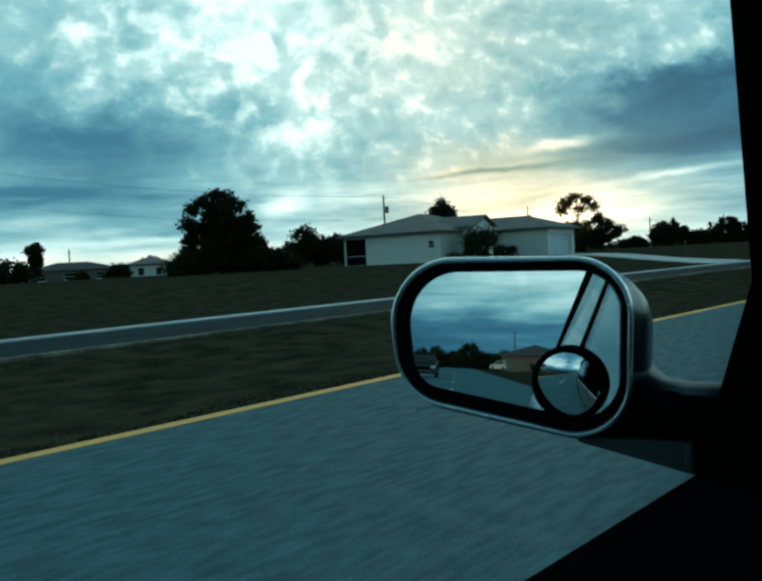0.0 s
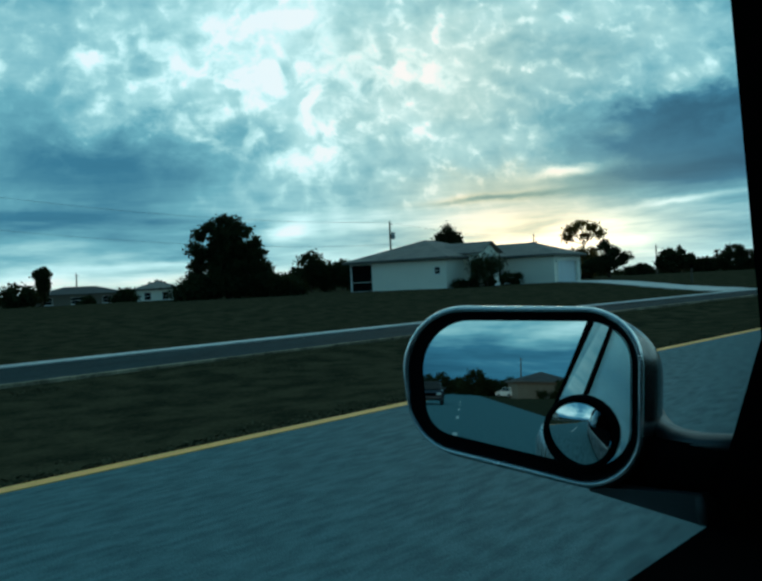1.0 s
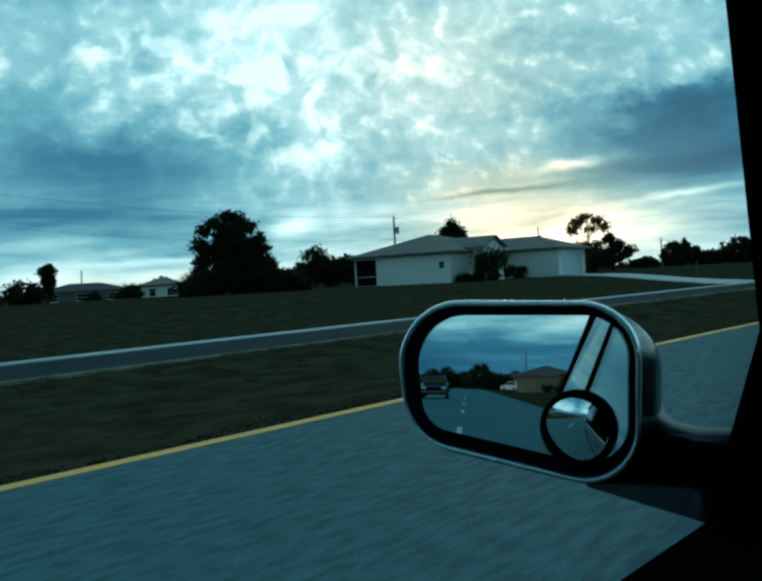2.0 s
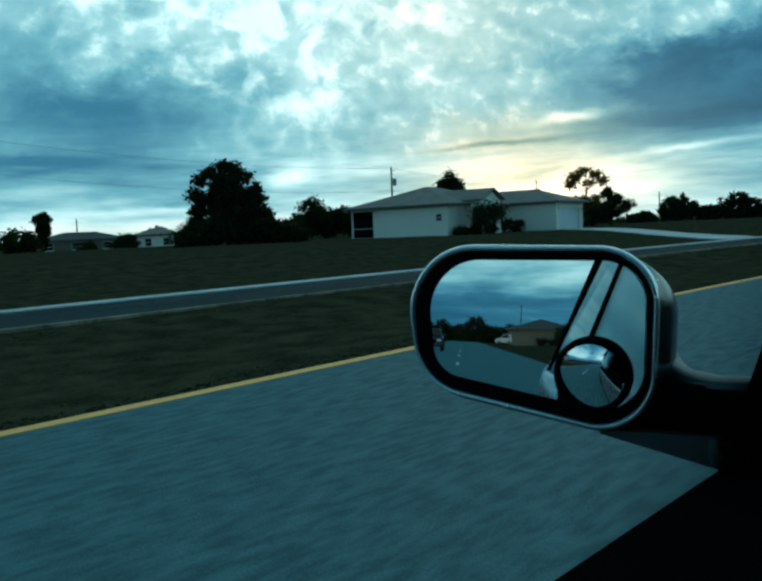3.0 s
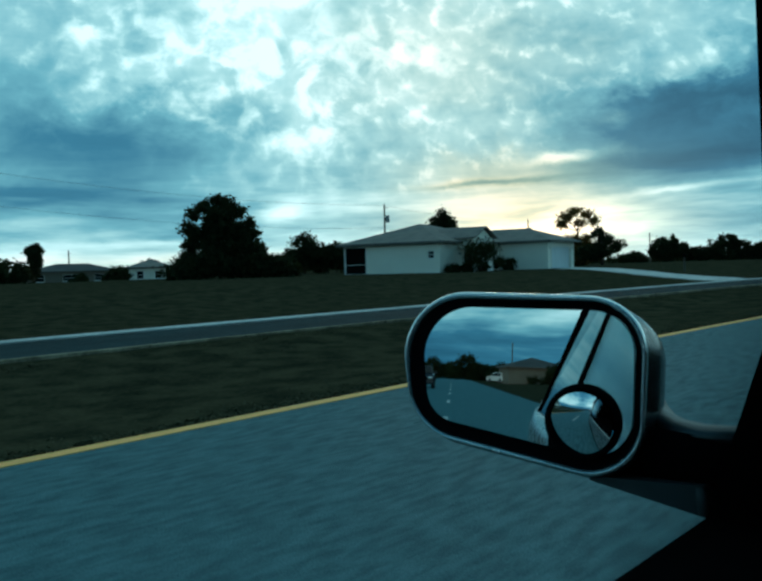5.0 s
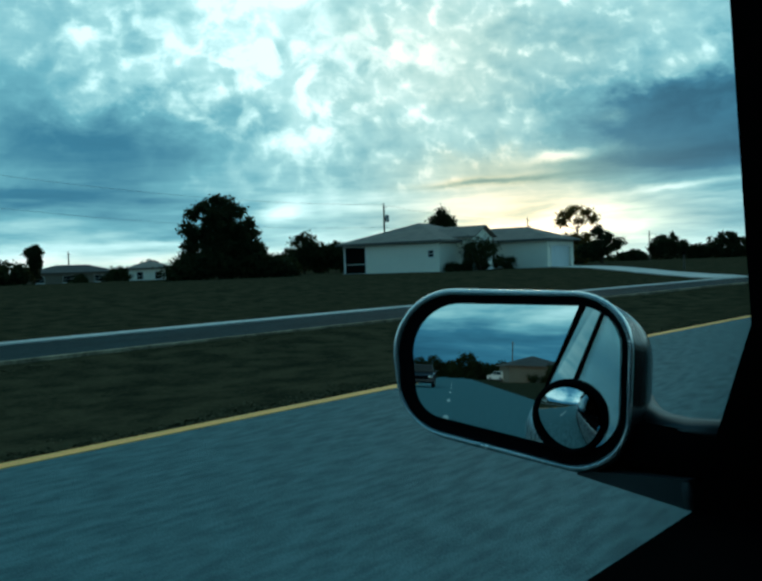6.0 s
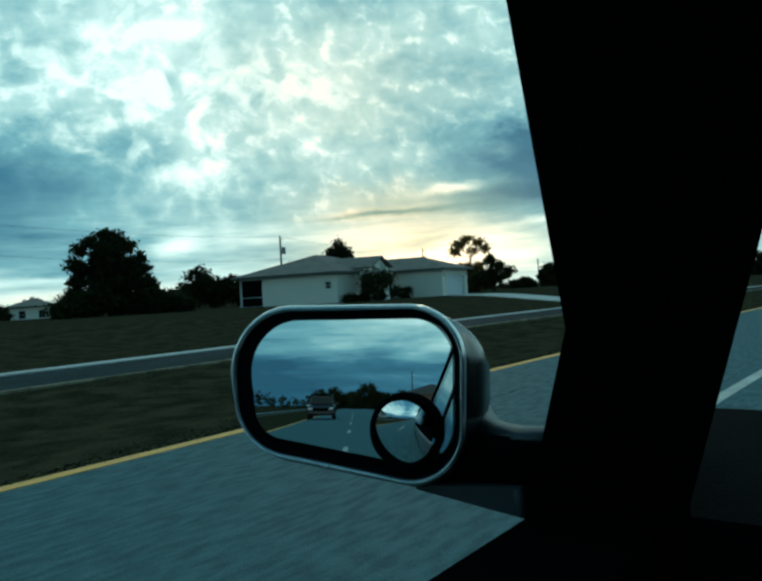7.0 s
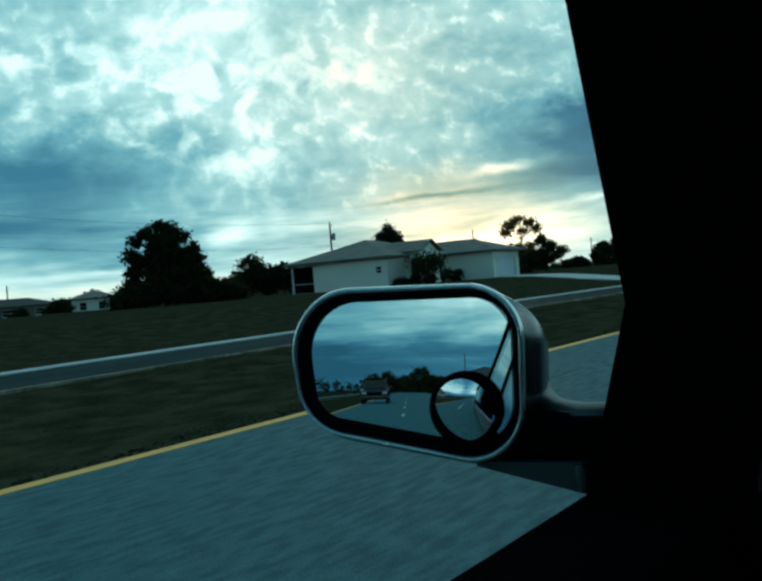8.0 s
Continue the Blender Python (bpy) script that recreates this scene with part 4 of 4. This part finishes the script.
def vehicle(at, label, paint, truck=False, length=4.8, width=1.85):
    """A car or pickup: body, cabin, windows, lamps, wheels; its front towards plus y."""
    v = thing("pickup_truck" if truck else "car", label, "pickup" if truck else "car")
    w, l = width / 2, length / 2
    prof = [(-l, 0.45), (-l, 0.95), (-l + 0.1, 1.02), (l - 1.35, 1.05), (l - 0.25, 0.95), (l, 0.75), (l, 0.42), (l - 0.2, 0.30), (-l + 0.2, 0.30)]
    loops = [[(s * (w - inset), y * (1 - 0.25 * inset), z) for y, z in prof] for s, inset in ((-1, 0.10), (-1, 0.0), (1, 0.0), (1, 0.10))]
    loops = [[(x + (0.04 if k == 0 else -0.04 if k == 3 else 0), y, z) for x, y, z in lp] for k, lp in enumerate(loops)]
    part("body", loft(loops), paint, v)
    y0, y1 = (-0.6, 1.05) if truck else (-l + 0.5, 1.05)
    low = [(-w + 0.06, y0, 1.02), (w - 0.06, y0, 1.02), (w - 0.06, y1, 1.02), (-w + 0.06, y1, 1.02)]
    high = [(-w + 0.25, y0 + 0.25, 1.62), (w - 0.25, y0 + 0.25, 1.62), (w - 0.25, y1 - 0.6, 1.62), (-w + 0.25, y1 - 0.6, 1.62)]
    cabin = part("cabin", loft([low, high]), paint, v)
    part("windscreen", prism([(-w + 0.16, y1 - 0.02, 1.08), (w - 0.16, y1 - 0.02, 1.08), (w - 0.28, y1 - 0.5, 1.56), (-w + 0.28, y1 - 0.5, 1.56)], (0, 0.03, 0.02)), "dark_glass", cabin)
    for s in (-1, 1):
        part("side_window", prism([(s * (w - 0.075), y0 + 0.2, 1.08), (s * (w - 0.075), y1 - 0.25, 1.08), (s * (w - 0.225), y1 - 0.65, 1.55), (s * (w - 0.225), y0 + 0.4, 1.55)], (s * 0.02, 0, 0.005)), "dark_glass", cabin)
        part("headlight", box(s * (w - 0.42), s * (w - 0.10), l - 0.10, l + 0.02, 0.68, 0.84, 0.03), "lamp_glass", v)
        part("wing_mirror", box(s * w, s * (w + 0.18), y1 - 0.35, y1 - 0.22, 1.05, 1.2, 0.03), paint, v)
        for y in (-l + 0.9, l - 0.9):
            tyre = part("wheel", tube([(s * (w - 0.20), y, 0.33), (s * (w - 0.19), y, 0.33), (s * (w - 0.01), y, 0.33), (s * w, y, 0.33)], [0.28, 0.33, 0.33, 0.28], 20), "tyre", v)
            part("rim", tube([(s * (w - 0.02), y, 0.33), (s * (w + 0.005), y, 0.33)], [0.2, 0.18], 14), "metal_grey", tyre)
    part("grille", box(-0.5, 0.5, l - 0.03, l + 0.015, 0.60, 0.82, 0.02), "black_trim", v)
    part("bumper", box(-w + 0.05, w - 0.05, l - 0.05, l + 0.06, 0.36, 0.54, 0.04), paint, v)
    v.matrix_basis = at
    return v


def behind(off, far):
    """A place behind the car, off degrees to the right of the way it came."""
    return -0.38 + far * math.sin(radians(off)), -far * math.cos(radians(off))


vehicle(pose(-2.75, -54, 0.0), "dark red pickup following in the next lane", "dark_car", True, 5.3, 1.95)
vehicle(pose(7.2, -126, 0.0, 0, 0, 150), "white parked car beside trees", "white_car", False, 4.9, 1.9)
plain_house(pose(17.1, -118, 0.1, 0, 0, 176), 9, 11, "tan stucco house with a brown hipped roof beside the road", "stucco_cream", "shingle_dark", windows=())
for i, x in enumerate((11.9, 13.7, 15.3)):
    shrub(pose(x, -116.4, 0.0), "dark rounded foundation shrub against a house wall", [(0, 0, 0.6, 0.9, 0.8, 0.55)], 500, 0.14, 140 + i)
pole(pose(*behind(4.4, 150), 0.0), 7.6, "wooden utility pole beside the road", False)
for i, (off, far, w, h) in enumerate(((-2.6, 175, 3.0, 4.6), (-1.5, 190, 3.5, 5.4), (-0.4, 205, 3.0, 4.4), (1.0, 160, 3.6, 5.6), (2.2, 170, 3.0, 3.8), (3.6, 165, 3.0, 4.0), (0.3, 180, 3.0, 3.2), (8.4, 110, 3.0, 3.4))):
    x, y = behind(off, far)
    tagged(grown_tree(pose(x, y, land(x, y) - 0.1, 0, 0, 180), "dark roadside tree behind the car", h, [(0, 0, h * 0.7, w * 0.6, w * 0.6, h * 0.28), (-w * 0.5, 0, h * 0.4, w * 0.5, w * 0.5, h * 0.36), (w * 0.5, 0, h * 0.4, w * 0.5, w * 0.5, h * 0.36), (0, 0, h * 0.25, w * 0.6, w * 0.5, h * 0.26)], 4200, 0.24, 120 + i), group="roadside trees")

# ---------------------------------------------------------------- the car that carries the view
car = thing("car", "silver car with black trim and an oval door mirror", "car")
LEFT, RIGHT = -0.224, 1.344


def skin(y, z, sgn=-1):
    """How far out the car's side lies at a place along it and a height: it narrows to the rear and leans in above the belt."""
    inset = 0.03 * ease(-y, 0.1, 0.8) + 0.035 * ease(-y, 0.2, 1.4) - 0.02 * ease(-y, 0.5, 0.9) * (1 - ease(-y, 1.0, 1.5)) + 0.14 * ease(-y, 1.15, 2.4) + 0.12 * ease(y, 1.2, 2.2)
    lean = 0.40 * max(0.0, z - 0.92)
    return LEFT + inset + lean if sgn < 0 else RIGHT - inset - lean


SIDE = [(-0.03, 0.20), (0.00, 0.32), (0.018, 0.60), (0.026, 0.80), (0.022, 0.875), (0.006, 0.915), (-0.035, 0.915), (-0.05, 0.80), (-0.05, 0.20)]


def flank(y0, y1, sgn=-1, drop=0.0):
    """A length of body side between two places along the car."""
    rows = [y0 + (y1 - y0) * i / 8 for i in range(9)]
    def height(y, z):
        return z + 0.025 * ease(-y, 0.2, 1.2) * ease(z, 0.55, 0.9) - drop * ease(z, 0.4, 0.9) * (0.35 + 0.65 * (y - y0) / (y1 - y0))
    return loft([[(skin(y, 0, sgn) + sgn * px, y, height(y, z)) for px, z in SIDE] for y in rows])


def panel(outline, sgn, deep, lift=0.0):
    """A flat part that follows the car's side above the belt; outline in (y, z)."""
    return prism([(skin(y, z, sgn) + sgn * lift, y, z) for y, z in outline], (-sgn * deep, 0, 0))


for sgn in (-1, 1):
    part("front_door", flank(-0.42, 0.95, sgn), "body_silver", car, smooth=True)
    part("rear_door", flank(-1.30, -0.428, sgn), "body_silver", car, smooth=True)
    part("rear_wing", flank(-2.35, -1.308, sgn), "body_silver", car, smooth=True)
    part("front_wing", flank(0.958, 2.2, sgn, 0.20), "body_silver", car)
    part("belt_seal", panel([(-1.24, 0.914), (0.64, 0.914), (0.64, 0.924), (-1.24, 0.924)], sgn, 0.03, 0.004), "black_rubber", car)
    part("b_pillar", panel([(-0.52, 0.92), (-0.40, 0.92), (-0.47, 1.37), (-0.55, 1.37)], sgn, 0.04, 0.003), "black_trim", car)
    part("c_pillar", panel([(-1.50, 0.92), (-1.20, 0.92), (-0.88, 1.36), (-1.06, 1.36)], sgn, 0.04, 0.006), "black_trim", car)
    part("roof_rail", panel([(-1.06, 1.33), (-0.30, 1.335), (0.36, 1.35), (0.32, 1.41), (-1.06, 1.41)], sgn, 0.06, 0.014), "black_trim", car)
    part("rear_window", panel([(-1.20, 0.922), (-0.53, 0.922), (-0.56, 1.352), (-0.90, 1.352)], sgn, 0.006), "car_glass", car)
pane = part("window_pane", panel([(-0.40, 0.922), (0.585, 0.935), (0.572, 1.098), (0.38, 1.352), (-0.46, 1.352)], -1, 0.004), "glass", car, "clear side window pane")
pane.visible_shadow = False
# opaque pane on the unseen side, added to keep the cabin dark
part("window_pane", panel([(-0.40, 0.922), (0.585, 0.935), (0.572, 1.098), (0.38, 1.352), (-0.46, 1.352)], 1, 0.006), "dark_glass", car)
roof_loops = [[(x, y, 1.405 + 0.05 * (1 - ((x - 0.56) / 0.68) ** 2) + dz) for x in (-0.02, 0.1, 0.35, 0.56, 0.8, 1.02, 1.14)] for y, dz in ((-1.28, -0.02), (-0.6, 0.02), (0.1, 0.02), (0.36, -0.005))]
roof_bm = loft(roof_loops, closed=False)
g = bmesh.ops.extrude_face_region(roof_bm, geom=list(roof_bm.faces))
bmesh.ops.translate(roof_bm, vec=(0, 0, 0.03), verts=[v for v in g["geom"] if isinstance(v, bmesh.types.BMVert)])
bmesh.ops.recalc_face_normals(roof_bm, faces=roof_bm.faces)
part("roof", roof_bm, "body_silver", car)
# Headliner, back wall and floor, unseen, are added to shut daylight out.
part("headliner", box(-0.04, 1.16, -1.2, 0.36, 1.375, 1.395), "black_trim", car)
part("visor", box(0.06, 0.50, 0.20, 0.36, 1.36, 1.372, 0.004), "black_trim", car)
part("cabin_back_block", prism([(-0.10, -1.45, 0.26), (1.22, -1.45, 0.26), (1.22, -1.45, 0.90), (1.06, -1.15, 1.38), (0.06, -1.15, 1.38), (-0.10, -1.45, 0.90)], (0, 0.05, 0)), "black_trim", car)
part("floor_pan", box(-0.22, 1.34, -2.2, 1.4, 0.20, 0.26), "black_trim", car)
part("boot_lid", box(-0.02, 1.14, -2.33, -1.5, 0.86, 0.925, 0.02), "body_silver", car)
part("bonnet", prism([(-0.18, 1.15, 0.90), (1.30, 1.15, 0.90), (1.22, 2.15, 0.70), (-0.10, 2.15, 0.70)], (0, 0, -0.03)), "body_silver", car)
part("front_bumper", box(-0.14, 1.26, 2.1, 2.28, 0.25, 0.72, 0.05), "body_silver", car)
for x in (-0.10, 1.22):
    for y in (-1.50, 1.50):
        wheel = part("wheel", tube([(x - 0.1, y, 0.31), (x - 0.09, y, 0.31), (x + 0.09, y, 0.31), (x + 0.1, y, 0.31)], [0.27, 0.31, 0.31, 0.27], 20), "tyre", car)
        part("rim", tube([(x - 0.105, y, 0.31), (x + 0.105, y, 0.31)], [0.19, 0.19], 14), "metal_grey", wheel)

# door inside, with the sill that the view looks over
part("door_trim", prism([(LEFT + 0.055, 0.64, 0.26), (LEFT + 0.055, -0.42, 0.26), (LEFT + 0.055, -0.42, 0.90), (LEFT + 0.055, 0.64, 0.90)], (0.04, 0, 0)), "black_trim", car)
part("sill_cap", box(-0.2365, -0.13, -0.40, 0.63, 0.885, 0.936, 0.004), "black_trim", car)
# front corner: sail panel and windscreen pillar
part("sail_panel", prism([(-0.235, 0.67, 0.90), (-0.235, 0.725, 0.99), (-0.235, 0.80, 1.055), (-0.235, 0.95, 1.04), (-0.235, 1.02, 0.90)], (0.03, 0.0, 0)), "black_trim", car)
pillar_foot = [(-0.232, 0.620, 0.26), (-0.255, 0.69, 0.26), (-0.12, 0.73, 0.26), (-0.112, 0.66, 0.26)]
pillar_low = [(-0.2350, 0.6247, 0.9346), (-0.250, 0.690, 0.925), (-0.130, 0.73, 0.95), (-0.1094, 0.655, 0.955)]
pillar_mid = [(-0.1742, 0.5865, 1.097), (-0.192, 0.650, 1.09), (-0.097, 0.655, 1.10), (-0.0475, 0.543, 1.098)]
pillar_top = [(-0.0940, 0.2894, 1.4544), (-0.110, 0.355, 1.455), (0.085, 0.32, 1.465), (0.1165, 0.218, 1.46)]
PILLAR = [pillar_foot, pillar_low, pillar_mid, pillar_top]
part("a_pillar", loft(PILLAR), "black_trim", car)
part("a_pillar", loft([[(RIGHT + LEFT - x, y, z) for x, y, z in lp] for lp in PILLAR]), "black_trim", car)
part("windscreen", prism([(-0.16, 1.14, 0.945), (1.28, 1.14, 0.945), (1.10, 0.36, 1.42), (0.02, 0.36, 1.42)], (0, 0.004, 0.003)), "glass", car).visible_shadow = False
dashboard = part("dashboard", loft([[(-0.20, 0.72, z0) , (-0.20, 0.80, z1), (-0.20, 1.14, z2), (-0.20, 1.14, 0.4)] for z0, z1, z2 in ((0.74, 0.90, 0.948),)] + [[(1.32, 0.72, 0.74), (1.32, 0.80, 0.90), (1.32, 1.14, 0.948), (1.32, 1.14, 0.4)]]), "dash", car)
part("vent", box(-0.05, 0.11, 0.93, 1.03, 0.915, 0.938, 0.004), "black_trim", dashboard)
part("instrument_hood", loft([[(0.06, 0.70, 0.88), (0.06, 0.78, 0.965), (0.06, 0.92, 0.94), (0.06, 0.92, 0.80)], [(0.42, 0.70, 0.88), (0.42, 0.78, 0.965), (0.42, 0.92, 0.94), (0.42, 0.92, 0.80)]]), "dash", dashboard)

# ---------------------------------------------------------------- door mirror
CENTRE = Vector((-0.3798, 0.5784, 1.0374))
NORMAL = Vector((0.3296, -0.9400, 0.0785)).normalized()
ACROSS = (-NORMAL).cross(Vector((0, 0, 1))).normalized()
ABOVE = ACROSS.cross(-NORMAL)
# corners and radii of the shell's edge, of the rim's inner edge and of the glass
SHELL = [(-0.1302, 0.0897), (0.1095, 0.0808), (0.1017, -0.0838), (-0.1069, -0.0472)], (0.0627, 0.0505, 0.0475, 0.0581)
LIP = [(-0.1163, 0.0822), (0.1045, 0.0762), (0.0984, -0.0793), (-0.1079, -0.0421)], (0.0565, 0.0468, 0.0459, 0.0520)
GLASS = [(-0.1029, 0.0740), (0.0977, 0.0686), (0.0930, -0.0653), (-0.0932, -0.0322)], (0.0484, 0.0365, 0.0360, 0.0306)


def on_mirror(a, b, c=0.0):
    return CENTRE + ACROSS * a + ABOVE * b + NORMAL * c


def rounded(corners, radii, steps=16):
    """A polygon with its corners rounded off; the same number of points for any corners."""
    out = []
    for i, (p, r) in enumerate(zip(corners, radii)):
        p, q, s = Vector(p), Vector(corners[i - 1]), Vector(corners[(i + 1) % len(corners)])
        u, v = (q - p).normalized(), (s - p).normalized()
        half = math.acos(max(-1, min(1, u.dot(v)))) / 2
        t = r / math.tan(half)
        mid = p + (u + v).normalized() * (r / math.sin(half))
        a, b = p + u * t - mid, p + v * t - mid
        a0, turn = math.atan2(a.y, a.x), math.atan2(a.x * b.y - a.y * b.x, a.dot(b))
        out += [mid + Vector((math.cos(a0 + turn * k / steps), math.sin(a0 + turn * k / steps))) * r for k in range(steps + 1)]
    return out


def outline(shape, c, grow=1.0, shift=(0, 0), other=None, f=0.0):
    """One of the mirror's outlines, or a blend of two, c towards the driver."""
    mid, out = Vector((-0.008, 0.008)), []
    pts = rounded(*shape)
    if other:
        pts = [p.lerp(q, f) for p, q in zip(pts, rounded(*other))]
    for p in pts:
        a, b = mid + (p - mid) * grow + Vector(shift)
        out.append(on_mirror(a, b, c))
    return out


def shell_mesh(lower):
    """The painted upper shell, or the black moulding that closes it below and towards the arm."""
    bm = loft([outline(SHELL, -0.0015, 0.998), outline(SHELL, -0.008, 1.004, (0.001, -0.0035)), outline(SHELL, -0.018, 1.0, (0.005, -0.005)), outline(SHELL, -0.028, 0.990, (0.009, -0.006)), outline(SHELL, -0.040, 0.965, (0.014, -0.007)), outline(SHELL, -0.052, 0.93, (0.019, -0.008)), outline(SHELL, -0.078, 0.80, (0.032, -0.010)), outline(SHELL, -0.098, 0.58, (0.042, -0.012)), outline(SHELL, -0.108, 0.28, (0.047, -0.013))], caps=(False, True))
    bm.faces.ensure_lookup_table()
    gone = []
    for f in bm.faces:
        p = f.calc_center_median() - CENTRE
        below = p.dot(ABOVE) < -0.016 and p.dot(NORMAL) < -0.012
        if below != lower:
            gone.append(f)
    bmesh.ops.delete(bm, geom=gone, context="FACES")
    return bm


# the housing's shade is put into its darker silver
housing = part("mirror_housing", shell_mesh(False), "silver", car, "silver-grey painted door mirror housing, shade put into its colour", True)
part("lower_shell", shell_mesh(True), "black_trim", housing, "black moulded underside of the mirror", True)
# highlight painted as a lighter base colour on the rim
part("mirror_rim", loft([outline(SHELL, -0.0035, 1.003), outline(SHELL, 0.0020), outline(SHELL, 0.0046, other=LIP, f=0.2), outline(SHELL, 0.0058, other=LIP, f=0.5), outline(SHELL, 0.0046, other=LIP, f=0.8), outline(SHELL, 0.0020, other=LIP, f=1.0), outline(LIP, -0.004, 0.995)], caps=(False, False)), "silver_lip_lit", housing, "silver rounded rim, highlight put into its colour", True)
part("gasket", loft([outline(LIP, 0.0015, 1.002), outline(LIP, -0.0005, other=GLASS, f=0.2), outline(LIP, -0.0005, other=GLASS, f=0.8), outline(GLASS, 0.0012), outline(GLASS, -0.004, 0.995)], caps=(False, False)), "black_rubber", housing, "black recessed surround", True)
glass_bm = bmesh.new()
glass_bm.faces.new([glass_bm.verts.new(p) for p in outline(GLASS, 0.0, 1.01)])
gx = bmesh.ops.extrude_face_region(glass_bm, geom=list(glass_bm.faces))
bmesh.ops.translate(glass_bm, vec=NORMAL * -0.003, verts=[v for v in gx["geom"] if isinstance(v, bmesh.types.BMVert)])
bmesh.ops.recalc_face_normals(glass_bm, faces=glass_bm.faces)
part("mirror_glass", glass_bm, "mirror", housing, "flat mirror glass")

# stick-on round mirror in the lower corner
SPOT, SPOT_R = (0.0530, -0.0285), 0.0272


def ring(r, c, n=40, mid=SPOT):
    return [on_mirror(mid[0] + r * math.cos(2 * math.pi * k / n), mid[1] + r * math.sin(2 * math.pi * k / n), c) for k in range(n)]


part("round_mirror_rim", loft([ring(SPOT_R + 0.0062, 0.0), ring(SPOT_R + 0.0058, 0.0060), ring(SPOT_R + 0.0034, 0.0085), ring(SPOT_R, 0.0075), ring(SPOT_R - 0.0005, 0.001)], caps=(False, False)), "black_rubber", housing, "black ring", True)
BALL, TIP = 0.066, (0.012, 0.011)   # the glass's curve, and where its crown lies off the ring's middle


def dome(r, n=40):
    out = []
    for k in range(n):
        a, b = r * math.cos(2 * math.pi * k / n), r * math.sin(2 * math.pi * k / n)
        out.append(on_mirror(SPOT[0] + a, SPOT[1] + b, 0.0190 - ((a - TIP[0]) ** 2 + (b - TIP[1]) ** 2) / (2 * BALL)))
    return out


part("round_mirror", loft([dome(SPOT_R * k / 12) for k in range(12, 0, -1)], caps=(False, True)), "convex", housing, "small convex blind-spot mirror", True)

# arm and foot by which the mirror holds to the door
ARM = ((-0.336, 0.622, 0.690, 0.958, 0.990), (-0.318, 0.612, 0.685, 0.957, 1.000), (-0.275, 0.618, 0.672, 0.956, 1.003), (-0.240, 0.624, 0.668, 0.955, 1.001), (-0.200, 0.636, 0.680, 0.953, 1.001))
arm_bm = loft([[(x, y0 + 0.006, z1), (x, y0, z0 + 0.02), (x, y0 + 0.012, z0), (x, y1, z0), (x, y1, z1)] for x, y0, y1, z0, z1 in ARM])
bmesh.ops.bevel(arm_bm, geom=list(arm_bm.edges), offset=0.004, segments=2, affect="EDGES")
part("mirror_arm", arm_bm, "black_trim", car, "black moulded arm of the door mirror", True)
CAP = ((-0.298, 0.655, 0.686, 1.024), (-0.290, 0.646, 0.681, 1.013), (-0.281, 0.638, 0.676, 1.007), (-0.268, 0.632, 0.672, 1.004), (-0.245, 0.632, 0.670, 1.002), (-0.195, 0.640, 0.682, 1.003))
# cap in a darkened silver that stands for shade
part("arm_cap", loft([[(x, y0 + 0.003, z - 0.007), (x, y0, z - 0.002), (x, y0 + 0.006, z + 0.004), (x, (y0 + y1) / 2, z + 0.006), (x, y1, z), (x, y1, z - 0.006)] for x, y0, y1, z in CAP]), "arm_silver_shaded", car, "silver upper shell of the mirror arm, shade put into its colour", True)
foot = prism([(-0.328, 0.600, 0.9595), (-0.237, 0.622, 0.9615), (-0.235, 0.624, 0.935), (-0.327, 0.600, 0.9555)], (0.005, 0.05, -0.002))
part("mirror_foot", foot, "foot_grey", car, "dark wedge-shaped foot of the door mirror")
end_cap = tube([(-0.238, 0.620, 0.960), (-0.237, 0.620, 0.950), (-0.236, 0.621, 0.938)], [0.0035, 0.0045, 0.0035], 12)
part("foot_cap", end_cap, "foot_grey", car, "small rounded grey end of the mirror foot", True)


# ---------------------------------------------------------------- letter box beside the drive
def letter_box(at):
    b = thing("mailbox", "dark rounded roadside mailbox on a wooden post", "mailbox")
    part("post", box(-0.05, 0.05, -0.05, 0.05, -0.2, 1.0, 0.008), "wood_pole", b)
    arc = [(0.09 * math.cos(math.pi * i / 8), 1.12 + 0.09 * math.sin(math.pi * i / 8)) for i in range(9)]
    body = part("box", prism([(x, -0.24, z) for x, z in arc + [(-0.09, 1.0), (0.09, 1.0)]], (0, 0.48, 0)), "black_trim", b)
    part("flag", box(0.092, 0.098, -0.1, 0.06, 1.12, 1.17), "metal_grey", body)
    part("door", prism([(x * 1.04, -0.246, z) for x, z in arc + [(-0.09, 1.0), (0.09, 1.0)]], (0, 0.005, 0)), "black_trim", body)
    b.matrix_basis = at
    return b


letter_box(stand(22.1, 52))
